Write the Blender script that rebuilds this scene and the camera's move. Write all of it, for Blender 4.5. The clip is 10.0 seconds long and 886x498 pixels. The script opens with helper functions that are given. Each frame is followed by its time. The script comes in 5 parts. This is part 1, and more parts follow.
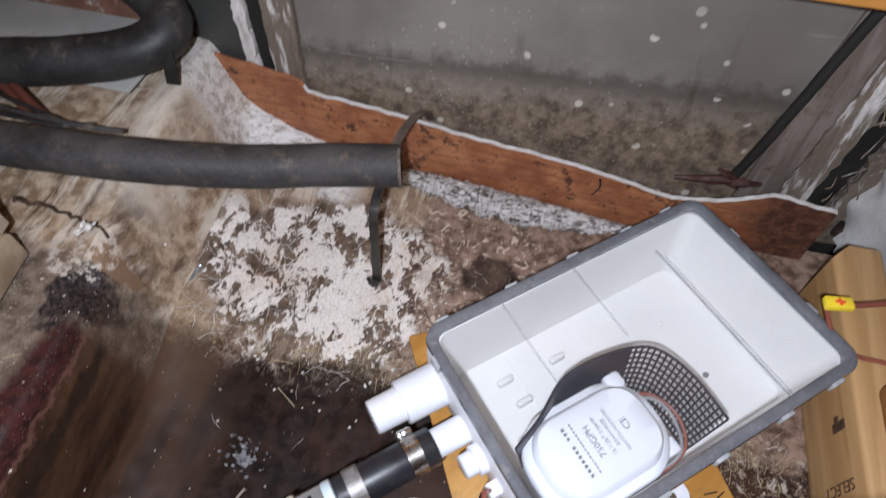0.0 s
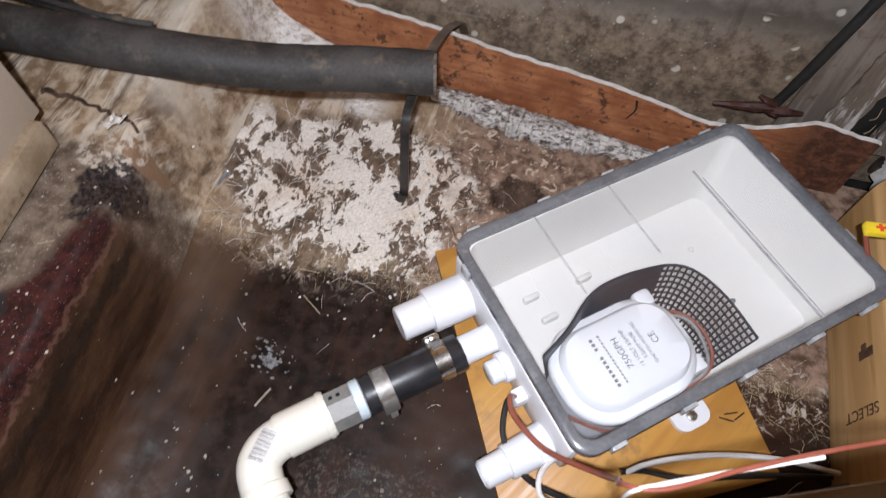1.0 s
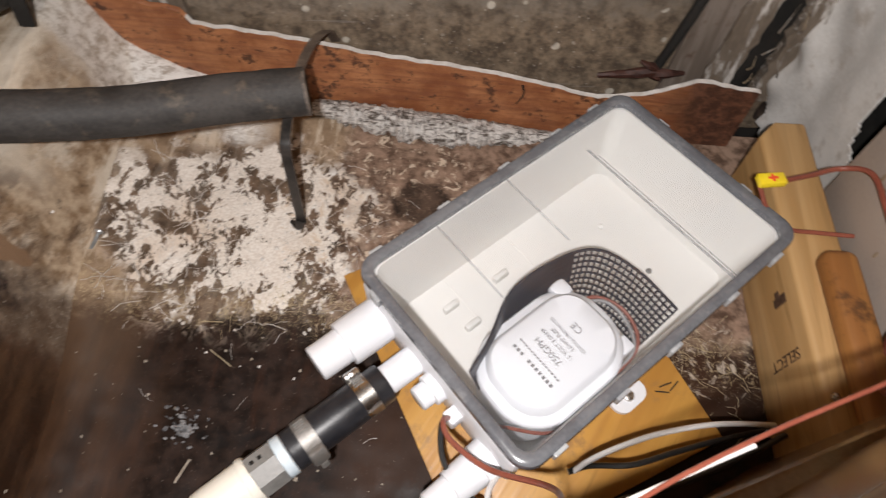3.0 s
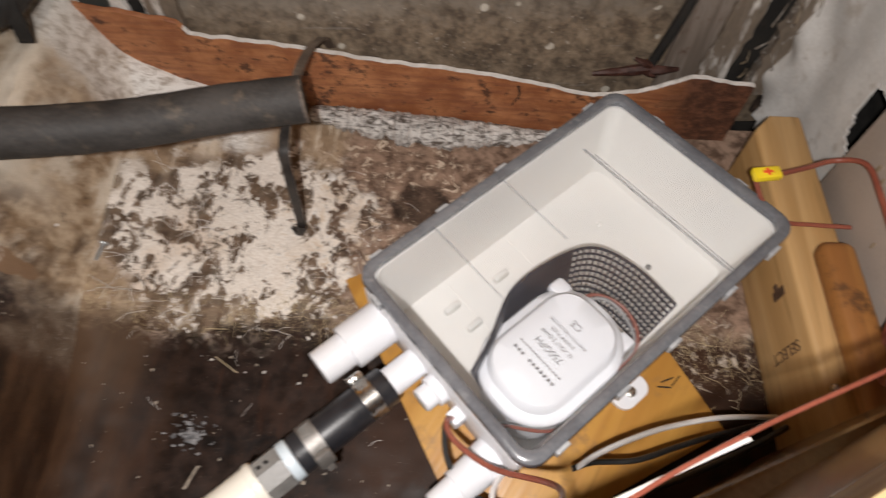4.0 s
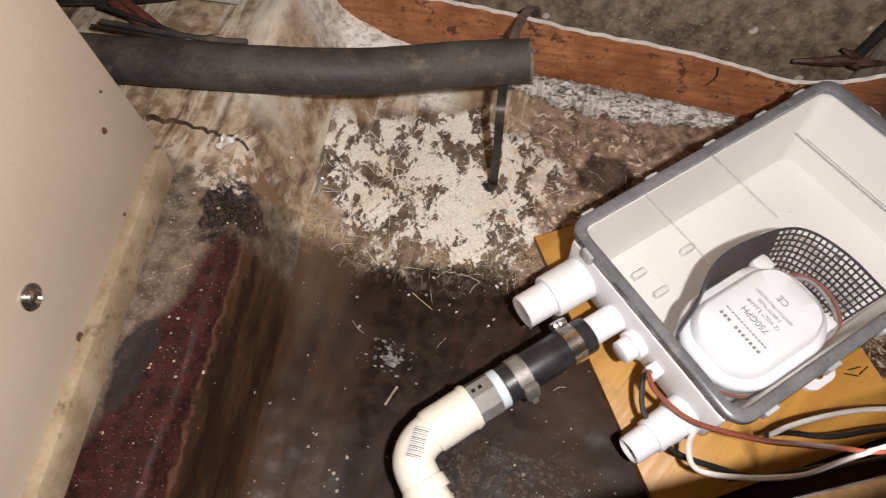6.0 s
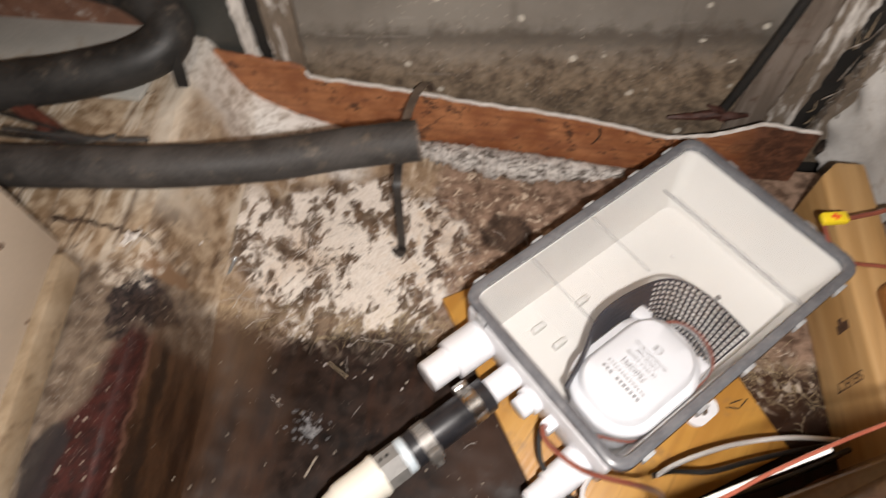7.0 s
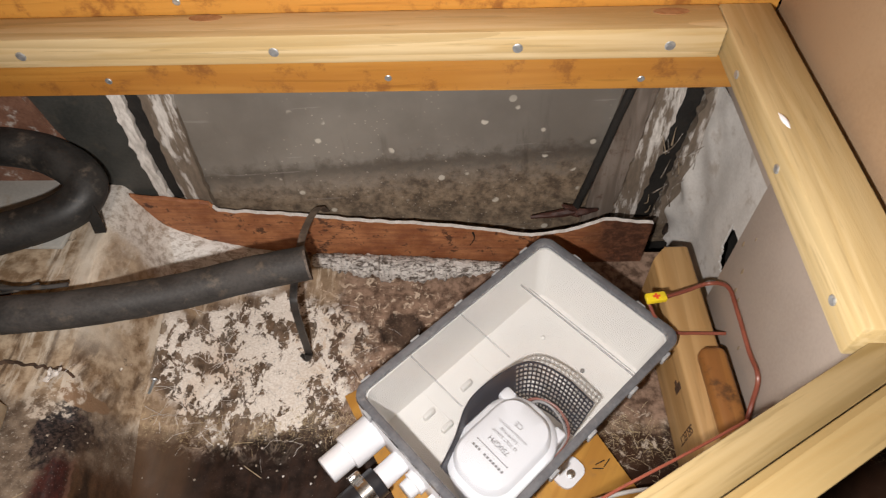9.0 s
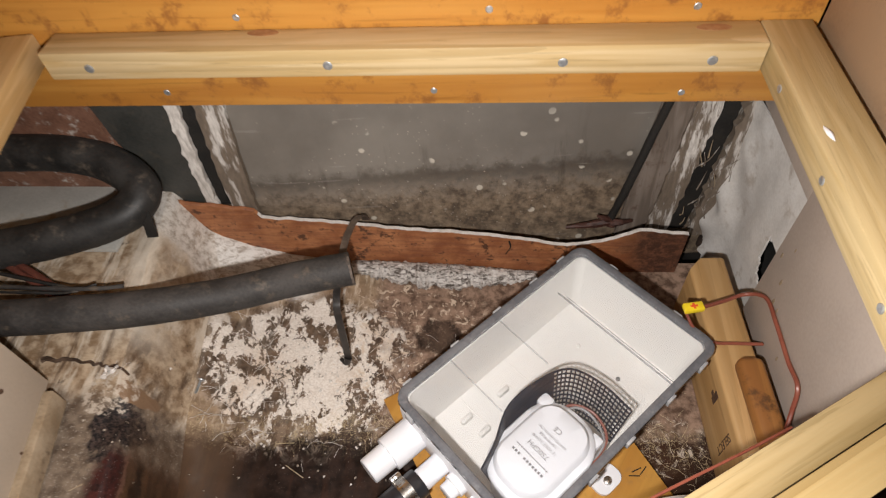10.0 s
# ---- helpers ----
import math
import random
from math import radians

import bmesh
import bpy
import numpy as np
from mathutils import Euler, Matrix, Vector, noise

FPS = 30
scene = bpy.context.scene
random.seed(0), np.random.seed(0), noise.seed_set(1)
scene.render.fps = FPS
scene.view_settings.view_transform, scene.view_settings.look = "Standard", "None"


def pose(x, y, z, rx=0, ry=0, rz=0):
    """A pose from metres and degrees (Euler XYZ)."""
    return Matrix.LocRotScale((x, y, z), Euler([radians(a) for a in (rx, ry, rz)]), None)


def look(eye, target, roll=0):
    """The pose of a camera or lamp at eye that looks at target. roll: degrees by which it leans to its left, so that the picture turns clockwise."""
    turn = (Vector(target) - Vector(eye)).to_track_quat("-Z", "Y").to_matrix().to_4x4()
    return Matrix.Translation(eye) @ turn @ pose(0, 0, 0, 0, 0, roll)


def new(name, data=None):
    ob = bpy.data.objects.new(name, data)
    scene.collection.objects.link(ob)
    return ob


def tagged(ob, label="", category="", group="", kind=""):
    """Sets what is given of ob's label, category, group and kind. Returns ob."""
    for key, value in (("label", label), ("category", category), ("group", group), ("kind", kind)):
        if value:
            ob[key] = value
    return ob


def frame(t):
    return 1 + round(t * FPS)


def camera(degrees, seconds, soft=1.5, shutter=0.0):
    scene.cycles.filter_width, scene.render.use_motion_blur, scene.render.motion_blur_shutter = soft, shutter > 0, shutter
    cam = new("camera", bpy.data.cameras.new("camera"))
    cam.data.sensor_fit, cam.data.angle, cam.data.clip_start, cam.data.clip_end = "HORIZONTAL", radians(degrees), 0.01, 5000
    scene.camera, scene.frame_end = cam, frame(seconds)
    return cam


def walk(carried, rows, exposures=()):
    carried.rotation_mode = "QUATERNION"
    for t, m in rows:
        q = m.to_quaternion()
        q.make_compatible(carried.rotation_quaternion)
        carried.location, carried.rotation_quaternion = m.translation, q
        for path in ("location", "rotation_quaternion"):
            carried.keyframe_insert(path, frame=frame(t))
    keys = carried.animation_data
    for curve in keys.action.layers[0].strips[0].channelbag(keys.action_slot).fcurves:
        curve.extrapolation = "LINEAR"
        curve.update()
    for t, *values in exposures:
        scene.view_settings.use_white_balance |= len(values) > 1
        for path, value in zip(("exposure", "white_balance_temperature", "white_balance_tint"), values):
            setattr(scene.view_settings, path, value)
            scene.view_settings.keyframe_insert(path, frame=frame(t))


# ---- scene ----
cam = camera(72.4, 10.0, soft=1.2, shutter=0.65)
PATH = [
    (0, (0.084, -0.212, 0.583), (-0.232, 0.898, -1.051), -0.3),
    (0.5, (0.079, -0.222, 0.567), (-0.244, 0.797, -1.123), -0.7),
    (1, (0.072, -0.242, 0.559), (-0.228, 0.729, -1.164), 1.1),
    (1.5, (0.055, -0.263, 0.556), (-0.225, 0.677, -1.186), 2.8),
    (2, (0.048, -0.281, 0.558), (-0.229, 0.65, -1.19), 2.9),
    (2.5, (0.024, -0.251, 0.565), (-0.245, 0.706, -1.17), 0.2),
    (2.7, (0.064, -0.208, 0.557), (-0.083, 0.77, -1.182), 1.1),
    (3.8, (0.101, -0.203, 0.54), (0.066, 0.81, -1.183), 2.1),
    (4, (0.091, -0.205, 0.552), (-0.002, 0.783, -1.184), -0.6),
    (4.5, (0.081, -0.219, 0.562), (-0.074, 0.762, -1.174), -3.3),
    (5, (-0.012, -0.266, 0.563), (-0.325, 0.671, -1.175), -5.7),
    (5.2, (-0.047, -0.251, 0.575), (-0.328, 0.615, -1.206), -4.8),
    (6.5, (0.014, -0.269, 0.571), (-0.313, 0.682, -1.158), -7.0),
    (7, (0.038, -0.235, 0.618), (-0.171, 0.777, -1.095), -4.1),
    (7.5, (0.08, -0.207, 0.621), (-0.03, 0.889, -1.048), -3.0),
    (8, (0.119, -0.23, 0.683), (0.07, 0.875, -0.983), -1.6),
    (8.5, (0.135, -0.266, 0.711), (0.06, 0.953, -0.873), -2.1),
    (9, (0.13, -0.252, 0.715), (0.024, 0.965, -0.868), -3.9),
    (9.5, (0.112, -0.257, 0.701), (-0.023, 0.982, -0.864), -4.4),
    (10, (0.107, -0.267, 0.727), (-0.061, 0.977, -0.83), -5.3),
]
EXPOSURES = [(0.0, -0.05, 5400, 10), (1.0, -0.05, 5700, 10), (2.0, -0.05, 6050, 10), (2.7, -0.05, 6250, 10), (3.9, -0.17, 6400, 10), (4.5, -0.14, 6450, 10), (5.1, -0.03, 6470, 10), (6.5, 0.0, 6500, 10), (7.5, 0.05, 6600, 10), (8.5, -0.10, 6550, 10), (10.0, -0.10, 6450, 10)]
walk(cam, [(t, look(eye, target, roll)) for t, eye, target, roll in PATH], EXPOSURES)

# ---- light ----
world = bpy.data.worlds.new("cabin_air")
scene.world = world
world.use_nodes = True
world.node_tree.nodes["Background"].inputs[0].default_value = (1.0, 0.93, 0.84, 1)
world.node_tree.nodes["Background"].inputs[1].default_value = 0.05
torch = bpy.data.lights.new("torch", "POINT")
torch.energy, torch.color, torch.shadow_soft_size = 18.8, (1.0, 0.945, 0.90), 0.010
torch_ob = new("torch", torch)
torch_ob.matrix_basis = pose(0.070, -0.280, 0.642)


# ---- materials ----
class Nodes:
    """Short hand for one material's node tree, in object coordinates."""

    def __init__(self, name):
        self.mat = bpy.data.materials.new(name)
        self.mat.use_nodes = True
        self.t = self.mat.node_tree
        self.bsdf = self.t.nodes["Principled BSDF"]
        tc = self.t.nodes.new("ShaderNodeTexCoord")
        self.pos = tc.outputs["Object"]
        sep = self.t.nodes.new("ShaderNodeSeparateXYZ")
        self.t.links.new(self.pos, sep.inputs[0])
        self.x, self.y, self.z = sep.outputs

    def put(self, socket, value):
        if isinstance(value, bpy.types.NodeSocket):
            self.t.links.new(value, socket)
        elif isinstance(value, tuple) and len(value) == 3 and socket.type == "RGBA":
            socket.default_value = (*value, 1)
        else:
            socket.default_value = value

    def math(self, op, a, b=0.0, clamp=False):
        n = self.t.nodes.new("ShaderNodeMath")
        n.operation, n.use_clamp = op, clamp
        self.put(n.inputs[0], a)
        self.put(n.inputs[1], b)
        return n.outputs[0]

    def add(self, a, b): return self.math("ADD", a, b)
    def mul(self, a, b): return self.math("MULTIPLY", a, b)

    def stretch(self, sx, sy, sz, rot=0.0):
        n = self.t.nodes.new("ShaderNodeMapping")
        self.put(n.inputs["Vector"], self.pos)
        n.inputs["Scale"].default_value = (sx, sy, sz)
        n.inputs["Rotation"].default_value = (0, 0, rot)
        return n.outputs[0]

    def noise(self, scale, detail=4.0, rough=0.55, vec=None, distort=0.0):
        n = self.t.nodes.new("ShaderNodeTexNoise")
        self.put(n.inputs["Vector"], vec or self.pos)
        n.inputs["Scale"].default_value, n.inputs["Detail"].default_value = scale, detail
        n.inputs["Roughness"].default_value, n.inputs["Distortion"].default_value = rough, distort
        return n.outputs[0]

    def voronoi(self, scale, vec=None, feature="F1"):
        n = self.t.nodes.new("ShaderNodeTexVoronoi")
        n.feature = feature
        self.put(n.inputs["Vector"], vec or self.pos)
        n.inputs["Scale"].default_value = scale
        return n.outputs[0]

    def step(self, v, a, b, lo=0.0, hi=1.0):
        n = self.t.nodes.new("ShaderNodeMapRange")
        n.interpolation_type = "SMOOTHSTEP"
        self.put(n.inputs[0], v)
        for k, q in zip((1, 2, 3, 4), (a, b, lo, hi)):
            n.inputs[k].default_value = q
        return n.outputs[0]

    def mix(self, f, a, b):
        n = self.t.nodes.new("ShaderNodeMix")
        n.data_type = "RGBA"
        self.put(n.inputs[0], f)
        self.put(n.inputs[6], a)
        self.put(n.inputs[7], b)
        return n.outputs[2]

    def blob(self, cx, cy, rx, ry, wob=0.0, scale=20.0):
        """Squared distance from an ellipse's middle, made uneven by noise: 1 at its rim."""
        a = self.mul(self.add(self.x, -cx), 1 / rx)
        b = self.mul(self.add(self.y, -cy), 1 / ry)
        d = self.add(self.mul(a, a), self.mul(b, b))
        return self.add(d, self.mul(self.add(self.noise(scale, 5), -0.5), wob)) if wob else d

    def done(self, colour, rough=0.5, bump=None, strength=0.3, dist=0.002, metal=0.0, **more):
        self.put(self.bsdf.inputs["Base Color"], colour)
        self.put(self.bsdf.inputs["Roughness"], rough)
        self.put(self.bsdf.inputs["Metallic"], metal)
        for k, q in more.items():
            self.put(self.bsdf.inputs[k.replace("_", " ")], q)
        if bump is not None:
            n = self.t.nodes.new("ShaderNodeBump")
            n.inputs["Strength"].default_value, n.inputs["Distance"].default_value = strength, dist
            self.put(n.inputs["Height"], bump)
            self.t.links.new(n.outputs[0], self.bsdf.inputs["Normal"])
        return self.mat


def plain(name, a, b, rough=0.5, fine=300.0, coarse=25.0, strength=0.2, metal=0.0, dirt=None, **more):
    """Two tones at two scales, with a fine relief and, if given, blotches of dirt."""
    g = Nodes(name)
    n1, n2 = g.noise(coarse, 5), g.noise(fine, 3)
    col = g.mix(g.step(g.add(g.mul(n1, 0.7), g.mul(n2, 0.3)), 0.35, 0.65), a, b)
    if dirt:
        col = g.mix(g.step(g.noise(coarse * 1.7, 6, 0.65), 0.55, 0.72), col, dirt)
    return g.done(col, g.step(n1, 0.3, 0.7, rough * 0.85, min(1, rough * 1.15)), n2, strength, 0.001, metal, **more)


def timber(name, pale, dark, along, rough=0.55, knots=False, dirt=None, ring=150.0, figure=0.0):
    """Sawn wood, its grain along one axis ('x', 'y' or a turn in degrees about z)."""
    g = Nodes(name)
    rot = {"x": 0.0, "y": radians(90), "z": 0.0}.get(along, None)
    rot = radians(-along) if rot is None else rot
    if along == "z":
        v = g.stretch(1, 1, 0.06)
    else:
        m = g.t.nodes.new("ShaderNodeMapping")
        g.put(m.inputs["Vector"], g.pos)
        m.inputs["Rotation"].default_value = (0, 0, rot)
        m2 = g.t.nodes.new("ShaderNodeMapping")
        g.put(m2.inputs["Vector"], m.outputs[0])
        m2.inputs["Scale"].default_value = (0.05, 1, 1)
        v = m2.outputs[0]
    rings = g.noise(ring, 2, 0.5, v, 0.6)
    fine = g.noise(ring * 6, 2, 0.6, v)
    cloud = g.noise(14, 3)
    f = g.add(g.mul(g.step(rings, 0.38, 0.62), 0.65), g.mul(fine, 0.35))
    col = g.mix(f, dark, pale)
    col = g.mix(g.mul(cloud, 0.45), col, dark)
    col = g.mix(g.step(g.noise(ring * 2.2, 3, 0.6, v, 0.4), 0.60, 0.68, 0.0, 0.35), col, tuple(c * 0.55 for c in dark))
    if figure:
        # broad cathedral figure: contour lines of a slow, stretched noise
        lines = g.math("FRACT", g.mul(g.noise(ring * 0.13, 1, 0.4, v, 0.3), 11.0))
        col = g.mix(g.mul(g.step(lines, 0.35, 0.95), figure), col, tuple(c * 0.72 for c in dark))
    if knots:
        col = g.mix(g.step(g.voronoi(9.0), 0.02, 0.10, 0.8, 0.0), col, tuple(c * 0.35 for c in dark))
    if dirt:
        col = g.mix(g.step(g.noise(38, 6, 0.7), 0.52, 0.7), col, dirt)
    return g.done(col, g.step(fine, 0.2, 0.8, rough * 0.8, rough * 1.2), g.add(fine, rings), 0.25, 0.0008)


def make_floor():
    """Bilge floor: dark oily brown, with flaking white paint and a tan fibreglass margin."""
    g = Nodes("bilge_floor")
    n1, n2, n3 = g.noise(9, 5), g.noise(60, 6, 0.65), g.noise(420, 3)
    dark = g.mix(g.step(n2, 0.35, 0.7), (0.0095, 0.0058, 0.0046), (0.033, 0.0185, 0.0135))
    rust = g.noise(5.5, 4)
    dark = g.mix(g.step(rust, 0.5, 0.72), dark, (0.045, 0.021, 0.012))
    dark = g.mix(g.step(g.noise(40, 6, 0.65, g.stretch(1, 0.16, 1, 0.1)), 0.50, 0.66, 0, 0.7), dark, (0.045, 0.019, 0.011))
    dark = g.mix(g.step(g.noise(900, 1), 0.72, 0.76, 0, 0.4), dark, (0.22, 0.18, 0.15))
    near = g.step(g.add(g.add(g.x, g.mul(g.y, 0.122)), g.mul(g.add(n1, -0.5), 0.10)), -0.155, -0.235)
    dark = g.mix(g.mul(near, 0.85), dark, g.mix(g.step(g.noise(45, 5, 0.6, g.stretch(1, 0.2, 1)), 0.35, 0.65), (0.022, 0.0100, 0.005), (0.062, 0.029, 0.013)))
    # grey-brown dried bilge
    tan = g.mix(g.step(n2, 0.3, 0.7), (0.20, 0.135, 0.085), (0.36, 0.265, 0.175))
    streak = g.noise(46, 8, 0.68, g.stretch(1.0, 0.13, 0.3, 0.12))
    tan = g.mix(g.step(streak, 0.50, 0.58), tan, g.mix(n3, (0.42, 0.33, 0.24), (0.64, 0.55, 0.44)))
    tan = g.mix(g.step(g.noise(36, 8, 0.70, g.stretch(1.0, 0.12, 0.3, 0.05)), 0.55, 0.66, 0, 0.85), tan, (0.085, 0.052, 0.032))
    tan = g.mix(g.step(g.noise(48, 7, 0.75), 0.60, 0.66, 0, 0.8), tan, (0.05, 0.032, 0.022))
    back = g.step(g.add(g.add(g.y, g.mul(g.step(g.add(g.x, g.mul(g.y, 0.122)), -0.17, -0.25), 0.024)), g.add(g.mul(g.add(g.noise(17, 6, 0.7), -0.5), 0.085), g.mul(g.x, -0.03))), -0.010, 0.020)
    # brown stain where the gutter runs out of the tan margin
    gut = g.mul(g.step(g.add(g.x, g.mul(g.y, 0.122)), -0.175, -0.222), g.step(g.add(g.y, g.mul(g.add(n1, -0.5), 0.10)), -0.13, 0.0))
    dark = g.mix(g.mul(gut, 0.5), dark, g.mix(streak, (0.060, 0.034, 0.020), (0.20, 0.13, 0.078)))
    col = g.mix(back, dark, tan)
    # right of the painted patch the boards are browner and bare
    bare = g.mix(g.step(g.add(g.mul(n2, 0.6), g.mul(g.noise(150, 6, 0.7), 0.4)), 0.38, 0.62), (0.095, 0.058, 0.040), (0.33, 0.225, 0.165))
    side = g.step(g.add(g.x, g.mul(g.add(n1, -0.5), 0.08)), -0.075, -0.035)
    col = g.mix(g.mul(side, back), col, bare)
    # white paint, flaking off in slanting chips
    patch = g.blob(-0.136, 0.094, 0.130, 0.106, 1.7, 22)
    inside = g.step(patch, 1.15, 0.75)
    chips = g.add(g.mul(g.noise(34, 7, 0.66, g.stretch(1.0, 0.7, 1, 0.7), 0.7), 0.60), g.mul(g.noise(120, 7, 0.7, g.stretch(1.0, 0.7, 1, 0.7), 0.9), 0.40))
    paint = g.mul(inside, g.step(g.add(chips, g.mul(patch, 0.028)), 0.530, 0.505))
    haze = g.mul(g.step(patch, 1.7, 0.6), g.step(g.noise(75, 6, 0.7, g.stretch(1, 0.7, 1, 0.5), 1.5), 0.50, 0.66))
    col = g.mix(g.mul(haze, 0.7), col, (0.58, 0.47, 0.38))
    weak = g.blob(0.0, 0.13, 0.12, 0.11, 1.2, 30)
    scraps = g.mul(g.step(weak, 1.1, 0.6), g.step(g.noise(85, 7, 0.72, None, 1.0), 0.565, 0.60))
    col = g.mix(g.mul(inside, 0.8), col, g.mix(g.step(n2, 0.35, 0.65), (0.034, 0.022, 0.016), (0.16, 0.105, 0.072)))
    white = g.mix(g.step(n3, 0.3, 0.7), (0.70, 0.63, 0.56), (0.88, 0.83, 0.77))
    white = g.mix(g.step(n1, 0.5, 0.75), white, (0.64, 0.50, 0.38))
    col = g.mix(paint, col, white)
    col = g.mix(g.mul(scraps, 0.85), col, (0.66, 0.54, 0.42))
    # fibrous scraps along the wet margin
    hem = g.mul(g.step(g.math("ABSOLUTE", g.add(g.y, g.mul(g.add(n1, -0.5), 0.06))), 0.035, 0.004), g.step(g.noise(150, 6, 0.75, None, 2.5), 0.54, 0.60))
    col = g.mix(g.mul(hem, 0.7), col, (0.50, 0.40, 0.25))
    # pale dusty film on the wet part
    film = g.mul(g.step(g.blob(0.0, -0.21, 0.09, 0.06, 1.2, 30), 1.1, 0.5), g.step(g.noise(240, 5, 0.7), 0.5, 0.65))
    col = g.mix(g.mul(film, 0.35), col, (0.20, 0.17, 0.13))
    # grey whitish scrap beyond the box
    far = g.mul(g.step(g.blob(0.31, 0.0, 0.05, 0.045, 1.2, 40), 1.0, 0.6), g.step(g.noise(80, 7, 0.75, None, 1.0), 0.55, 0.62, 0, 0.75))
    col = g.mix(far, col, (0.62, 0.54, 0.45))
    gouge = g.mul(g.step(g.blob(0.036, 0.138, 0.030, 0.030, 1.5, 60), 1.0, 0.6), g.step(g.noise(120, 6, 0.75), 0.34, 0.50))
    col = g.mix(g.mul(gouge, 0.9), col, g.mix(g.step(n2, 0.4, 0.6), (0.014, 0.009, 0.007), (0.075, 0.048, 0.034)))
    # white sheet of fibreglass towards the hull
    sheet = g.mul(g.step(g.add(g.y, g.add(g.mul(g.x, 0.10), g.mul(g.add(g.noise(34, 7, 0.7), -0.5), 0.055))), 0.168, 0.190), g.step(g.x, -0.120, -0.170))
    col = g.mix(sheet, col, g.mix(g.step(g.noise(130, 7, 0.75, g.stretch(0.5, 1, 1, 0.5), 1.0), 0.36, 0.56), (0.38, 0.335, 0.29), (0.76, 0.74, 0.71)))
    rough = g.add(g.mul(back, 0.28), g.step(n2, 0.3, 0.7, 0.42, 0.66))
    h = g.add(g.mul(paint, 0.7), g.mul(g.add(n2, g.mul(n3, 0.2)), g.add(0.15, g.mul(back, 0.45))))
    # wet black smears running from the lint towards the hose
    smear = g.mul(g.step(g.blob(-0.075, -0.112, 0.060, 0.010, 1.8, 45), 1.1, 0.4), g.step(g.noise(70, 6, 0.7), 0.36, 0.52))
    col = g.mix(g.mul(smear, 0.7), col, (0.006, 0.005, 0.005))
    return g.done(col, rough, h, 0.40, 0.0020, Specular_IOR_Level=0.2)


def make_stringer():
    """Top and side of the fibreglassed stringer: grey paint, oxblood paint, black rot, tan resin."""
    g = Nodes("stringer_paint")
    n1, n2, n3 = g.noise(12, 5), g.noise(70, 6, 0.65), g.noise(500, 2)
    wob = g.add(g.mul(g.add(n1, -0.5), 0.05), g.mul(g.add(n2, -0.5), 0.02))
    s = g.add(g.add(g.x, g.mul(g.y, 0.122)), g.add(0.2475, wob))
    grey = g.mix(g.step(n2, 0.3, 0.7), (0.080, 0.056, 0.040), (0.215, 0.168, 0.126))
    grey = g.mix(g.step(n3, 0.60, 0.72, 0, 0.35), grey, (0.60, 0.57, 0.52))
    red = g.mix(g.step(g.add(g.mul(n2, 0.45), g.mul(g.noise(190, 6, 0.72), 0.55)), 0.36, 0.66), (0.012, 0.0045, 0.0042), (0.060, 0.0140, 0.0105))
    red = g.mix(g.step(g.noise(800, 1), 0.70, 0.74, 0, 0.4), red, (0.5, 0.42, 0.38))
    black = g.mix(n2, (0.006, 0.006, 0.008), (0.035, 0.028, 0.028))
    front = g.step(g.add(g.y, wob), -0.058, -0.080)
    redzone = g.mul(front, g.step(g.add(s, g.mul(g.y, -0.28)), -0.010, 0.004))
    col = g.mix(redzone, grey, red)
    col = g.mix(g.step(g.blob(-0.281, -0.190, 0.015, 0.040, 2.2, 60), 1.0, 0.4, 0, 0.9), col, black)
    # tan resin towards the hull
    tan = g.mix(g.step(n2, 0.35, 0.65), (0.22, 0.145, 0.085), (0.48, 0.375, 0.265))
    pale = g.noise(34, 8, 0.68, g.stretch(1, 0.14, 0.22, 0.1))
    tan = g.mix(g.step(pale, 0.49, 0.57), tan, g.mix(n2, (0.46, 0.37, 0.27), (0.70, 0.64, 0.55)))
    tan = g.mix(g.step(g.noise(30, 9, 0.70, g.stretch(1, 0.13, 0.2, -0.05)), 0.55, 0.64, 0, 0.85), tan, (0.085, 0.050, 0.030))
    tan = g.mix(g.step(g.noise(40, 7, 0.75), 0.61, 0.67, 0, 0.7), tan, (0.055, 0.034, 0.022))
    col = g.mix(g.step(g.add(g.y, g.mul(wob, 0.7)), -0.030, 0.0), col, tan)
    crest = g.mul(g.step(g.math("ABSOLUTE", g.add(s, 0.040)), 0.030, 0.010), g.step(g.add(g.y, wob), 0.02, 0.07))
    col = g.mix(g.mul(crest, g.step(g.noise(38, 8, 0.7, g.stretch(1, 0.12, 0.2, 0.1)), 0.36, 0.54, 0.15, 0.9)), col, g.mix(n2, (0.52, 0.44, 0.34), (0.76, 0.70, 0.61)))
    rot = g.mul(g.step(g.blob(-0.270, -0.053, 0.020, 0.034, 2.4, 75), 1.15, 0.55), g.step(g.z, 0.085, 0.13))
    char = g.mix(g.step(g.noise(260, 5, 0.7), 0.42, 0.6), (0.008, 0.007, 0.008), (0.060, 0.042, 0.036))
    col = g.mix(rot, col, char)
    col = g.mix(g.step(g.blob(-0.268, -0.012, 0.012, 0.010, 1.6, 70), 1.0, 0.8), col, (0.20, 0.125, 0.075))
    chalk = g.mul(g.step(g.blob(-0.287, -0.012, 0.022, 0.030, 2.2, 60), 1.0, 0.8), g.step(g.noise(130, 6, 0.7), 0.47, 0.56))
    col = g.mix(g.mul(chalk, 0.8), col, (0.50, 0.44, 0.37))
    # chalky white resin by the plywood strip
    white = g.step(g.add(g.y, g.add(g.mul(g.x, 0.32), g.mul(g.add(g.noise(34, 7, 0.7), -0.5), 0.075))), 0.080, 0.108)
